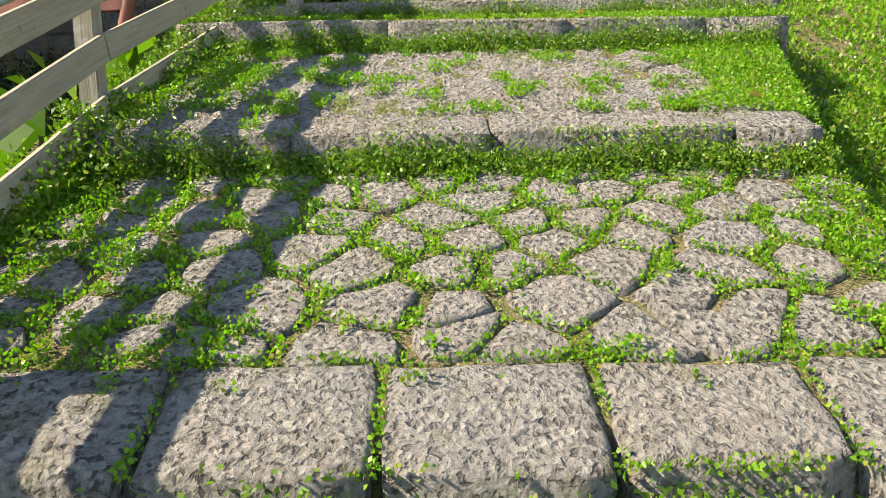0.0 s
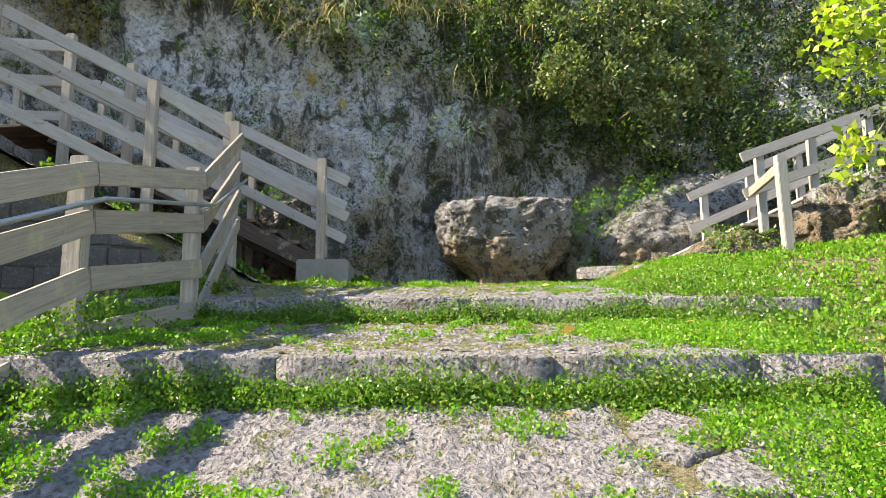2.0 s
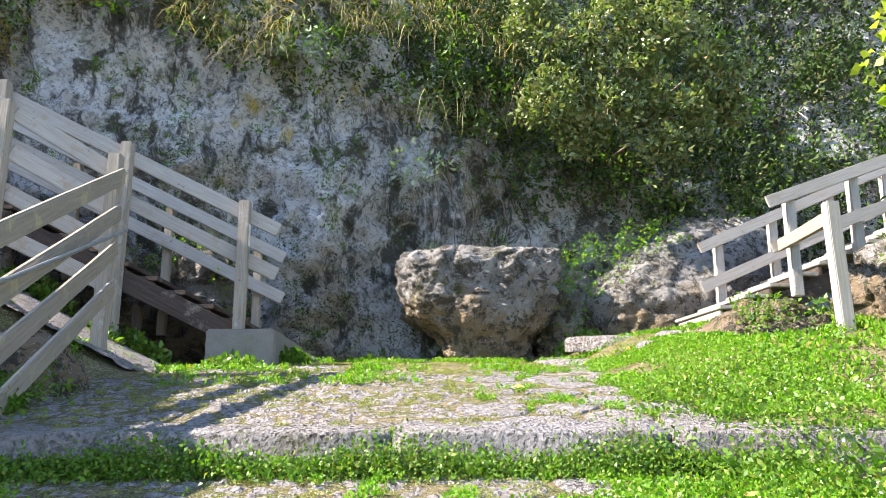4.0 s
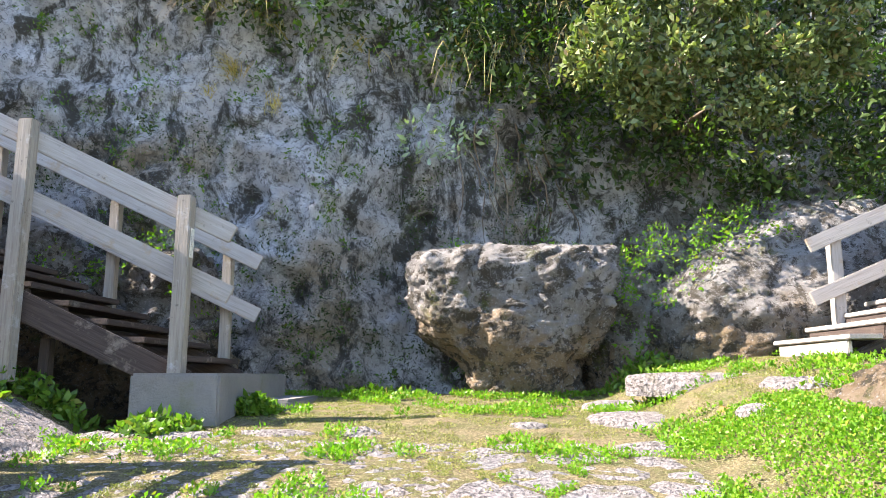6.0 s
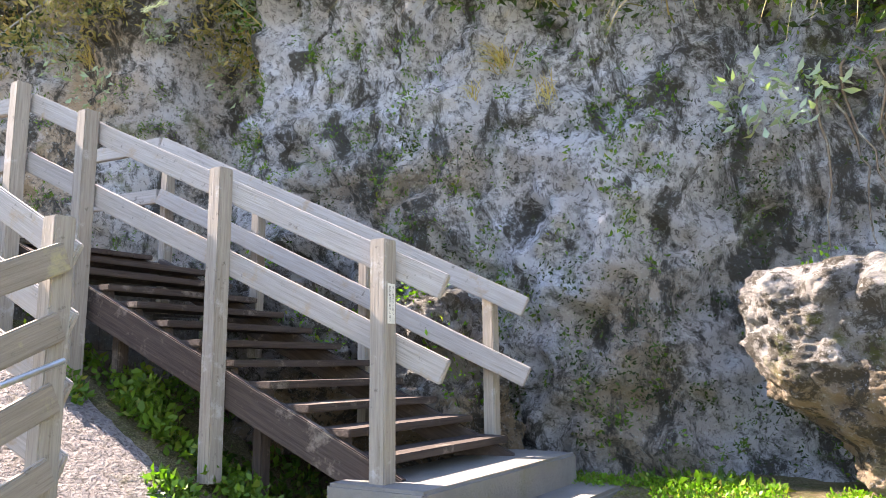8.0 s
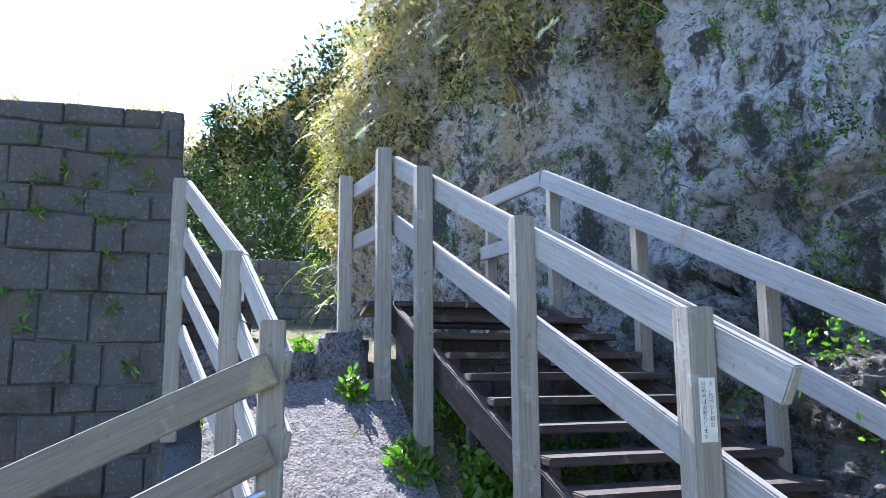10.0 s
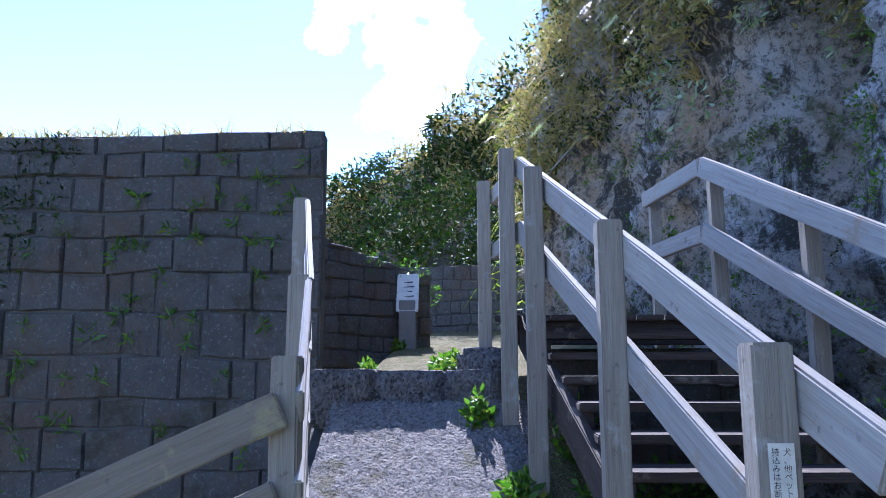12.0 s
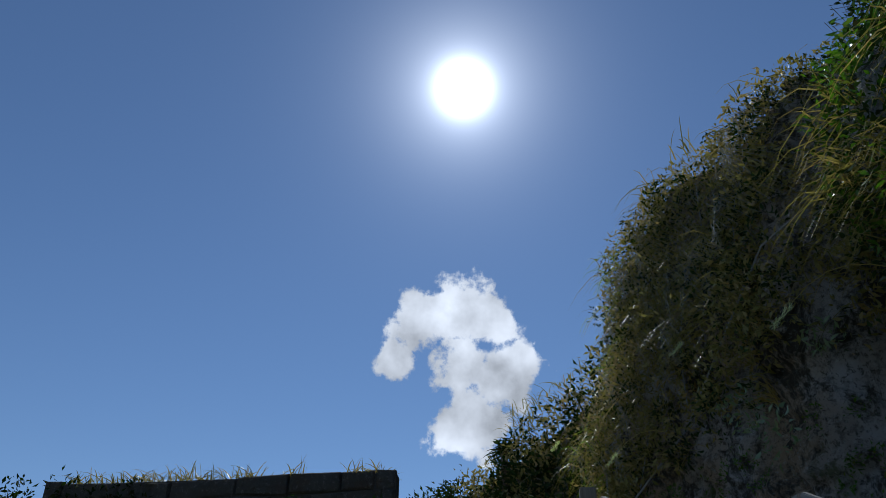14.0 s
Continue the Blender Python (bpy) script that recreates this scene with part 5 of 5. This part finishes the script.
# palm on the skyline
palm = thing("sago_palm", "dark sago palm on the hilltop skyline", "palm", (-29.8, 9.25, 14.0))
tube("trunk", [(-29.8, 9.25, 13.4), (-29.8, 9.25, 14.9)], 0.16, M_BARK, palm)
ob = blades("fronds", np.tile((-29.8, 9.25, 14.9), (60, 1)), (0.8, 1.3), 0.12, M_SHADELEAF, lean=(0, 0, 1), bias=0.7, droop=0.5)
ob.parent, ob.matrix_parent_inverse = palm, Matrix.Translation(-palm.location)

# ---- tree with lime-green leaves ----
tree = thing("tree", "slender tree with lime-green leaves leaning over the steps", "tree", (6.4, 8.8, 3.1))
tube("trunk", [(6.4, 8.8, 2.9), (6.3, 8.8, 4.2), (6.0, 8.85, 5.6), (5.8, 8.9, 7.2), (5.5, 8.9, 8.6)], 0.12, M_BARK, tree, taper=0.4)
tips = [(4.25, 8.7, 5.35), (4.5, 8.9, 5.6), (4.8, 8.8, 5.95), (4.4, 8.8, 4.95), (4.8, 8.75, 5.2), (4.42, 8.75, 4.15), (5.0, 8.9, 4.5), (5.0, 8.8, 6.4), (4.6, 8.7, 6.6), (5.3, 8.8, 5.6), (5.2, 9.0, 7.2), (5.9, 8.9, 7.8), (6.4, 9.1, 6.9)]
for k, e in enumerate(tips):
    tube("branch", [(6.05, 8.85, 5.3 + 0.1 * k), (lerp(6.05, e[0], 0.55), 8.85, lerp(5.6, e[2], 0.5) + 0.25), e], 0.022, M_BARK, tree, taper=0.3)
cc = np.concatenate([np.array(e) + rng.normal(0, 0.14, (6, 3)) for e in tips])
ob = clumps(cc, (0.08, 0.16), 16, (0.07, 0.13), 0.75, M_LIME, "crown", "translucent lime-green leaves", kind="")
ob.parent, ob.matrix_parent_inverse = tree, Matrix.Translation(-tree.location)
del ob["category"]
c = np.array([(rng.uniform(5.0, 10), rng.uniform(6.0, 11), rng.uniform(3.0, 5.2)) for _ in range(240)])
clumps(c, (0.2, 0.4), 40, (0.05, 0.11), 0.45, M_SHADELEAF, "hedge", "dark green shrubs beyond the grass slope", "shrubs")
c = np.array([(rng.uniform(3.9, 8), rng.uniform(1.5, 6.0), 0) for _ in range(160)])
c[:, 2] = [ground_z(x, y) + rng.uniform(0, 0.9) * min(1, (x - 3.6)) for x, y, _ in c]
clumps(c, (0.12, 0.3), 40, (0.04, 0.09), 0.45, M_WEED, "shrubs", "green shrubs on the grass slope", "shrubs")

# ---- rockfall net ----
net = thing("rockfall_net", "grey wire rockfall net with a steel cable on the cliff", "net", (-8, 12, 8.5))
cable = [(x, cliff_point(x, z) - 0.16, z) for x, z in ((-10.9, 6.9), (-9.6, 7.5), (-8.4, 8.1), (-7.2, 8.75), (-6.2, 9.4), (-5.2, 10.1), (-4.2, 10.8))]
tube("cable", cable, 0.014, M_WIRE, net)
for x0 in np.arange(-10.6, -4.3, 1.25):
    z0 = table(x0, [(-10.9, 6.9), (-8.4, 8.1), (-4.2, 10.8)])
    tube("stay", [(x0, cliff_point(x0, z) - 0.3, z) for z in np.linspace(z0, 11.8, 6)], 0.008, M_WIRE, net)
vs, fs = [], []
for s in (1, -1):
    for u in np.arange(-26, 14, 0.11):
        last = None
        for z in np.arange(6.9, 11.9, 0.25):
            x = u * 0.5 + s * (z - 9.4) * 0.6
            if not (-10.9 < x < -4.6) or z < table(x, [(-10.9, 6.9), (-8.4, 8.1), (-4.2, 10.8)]):
                last = None
                continue
            q = (x, cliff_point(x, z) - 0.55, z)
            if last:
                b = len(vs)
                w = 0.004
                vs += [(last[0] - w, last[1], last[2]), (last[0] + w, last[1], last[2]), (q[0] + w, q[1], q[2]), (q[0] - w, q[1], q[2])]
                fs.append((b, b + 1, b + 2, b + 3))
            last = q
ob = raw("mesh", np.array(vs), np.array(fs), M_WIRE)
ob.parent, ob.matrix_parent_inverse = net, Matrix.Translation(-net.location)

# ---- writing on the notice ----
for k, txt in enumerate(("犬、他ペット類の", "持込みはお断りします")):
    for j, ch in enumerate(txt):
        cu = bpy.data.curves.new("writing", "FONT")
        cu.body, cu.size, cu.align_x = ch, 0.02, "CENTER"
        cu.materials.append(M_INK)
        ob = new("writing", cu)
        ob.parent = plate
        ob.matrix_basis = Matrix.Translation((-0.9215, 11.158 + 0.028 * (1 - k) - 0.002, 4.517 - 0.0195 * j - 0.0 * k)) @ Euler((radians(90), 0, radians(90))).to_matrix().to_4x4()
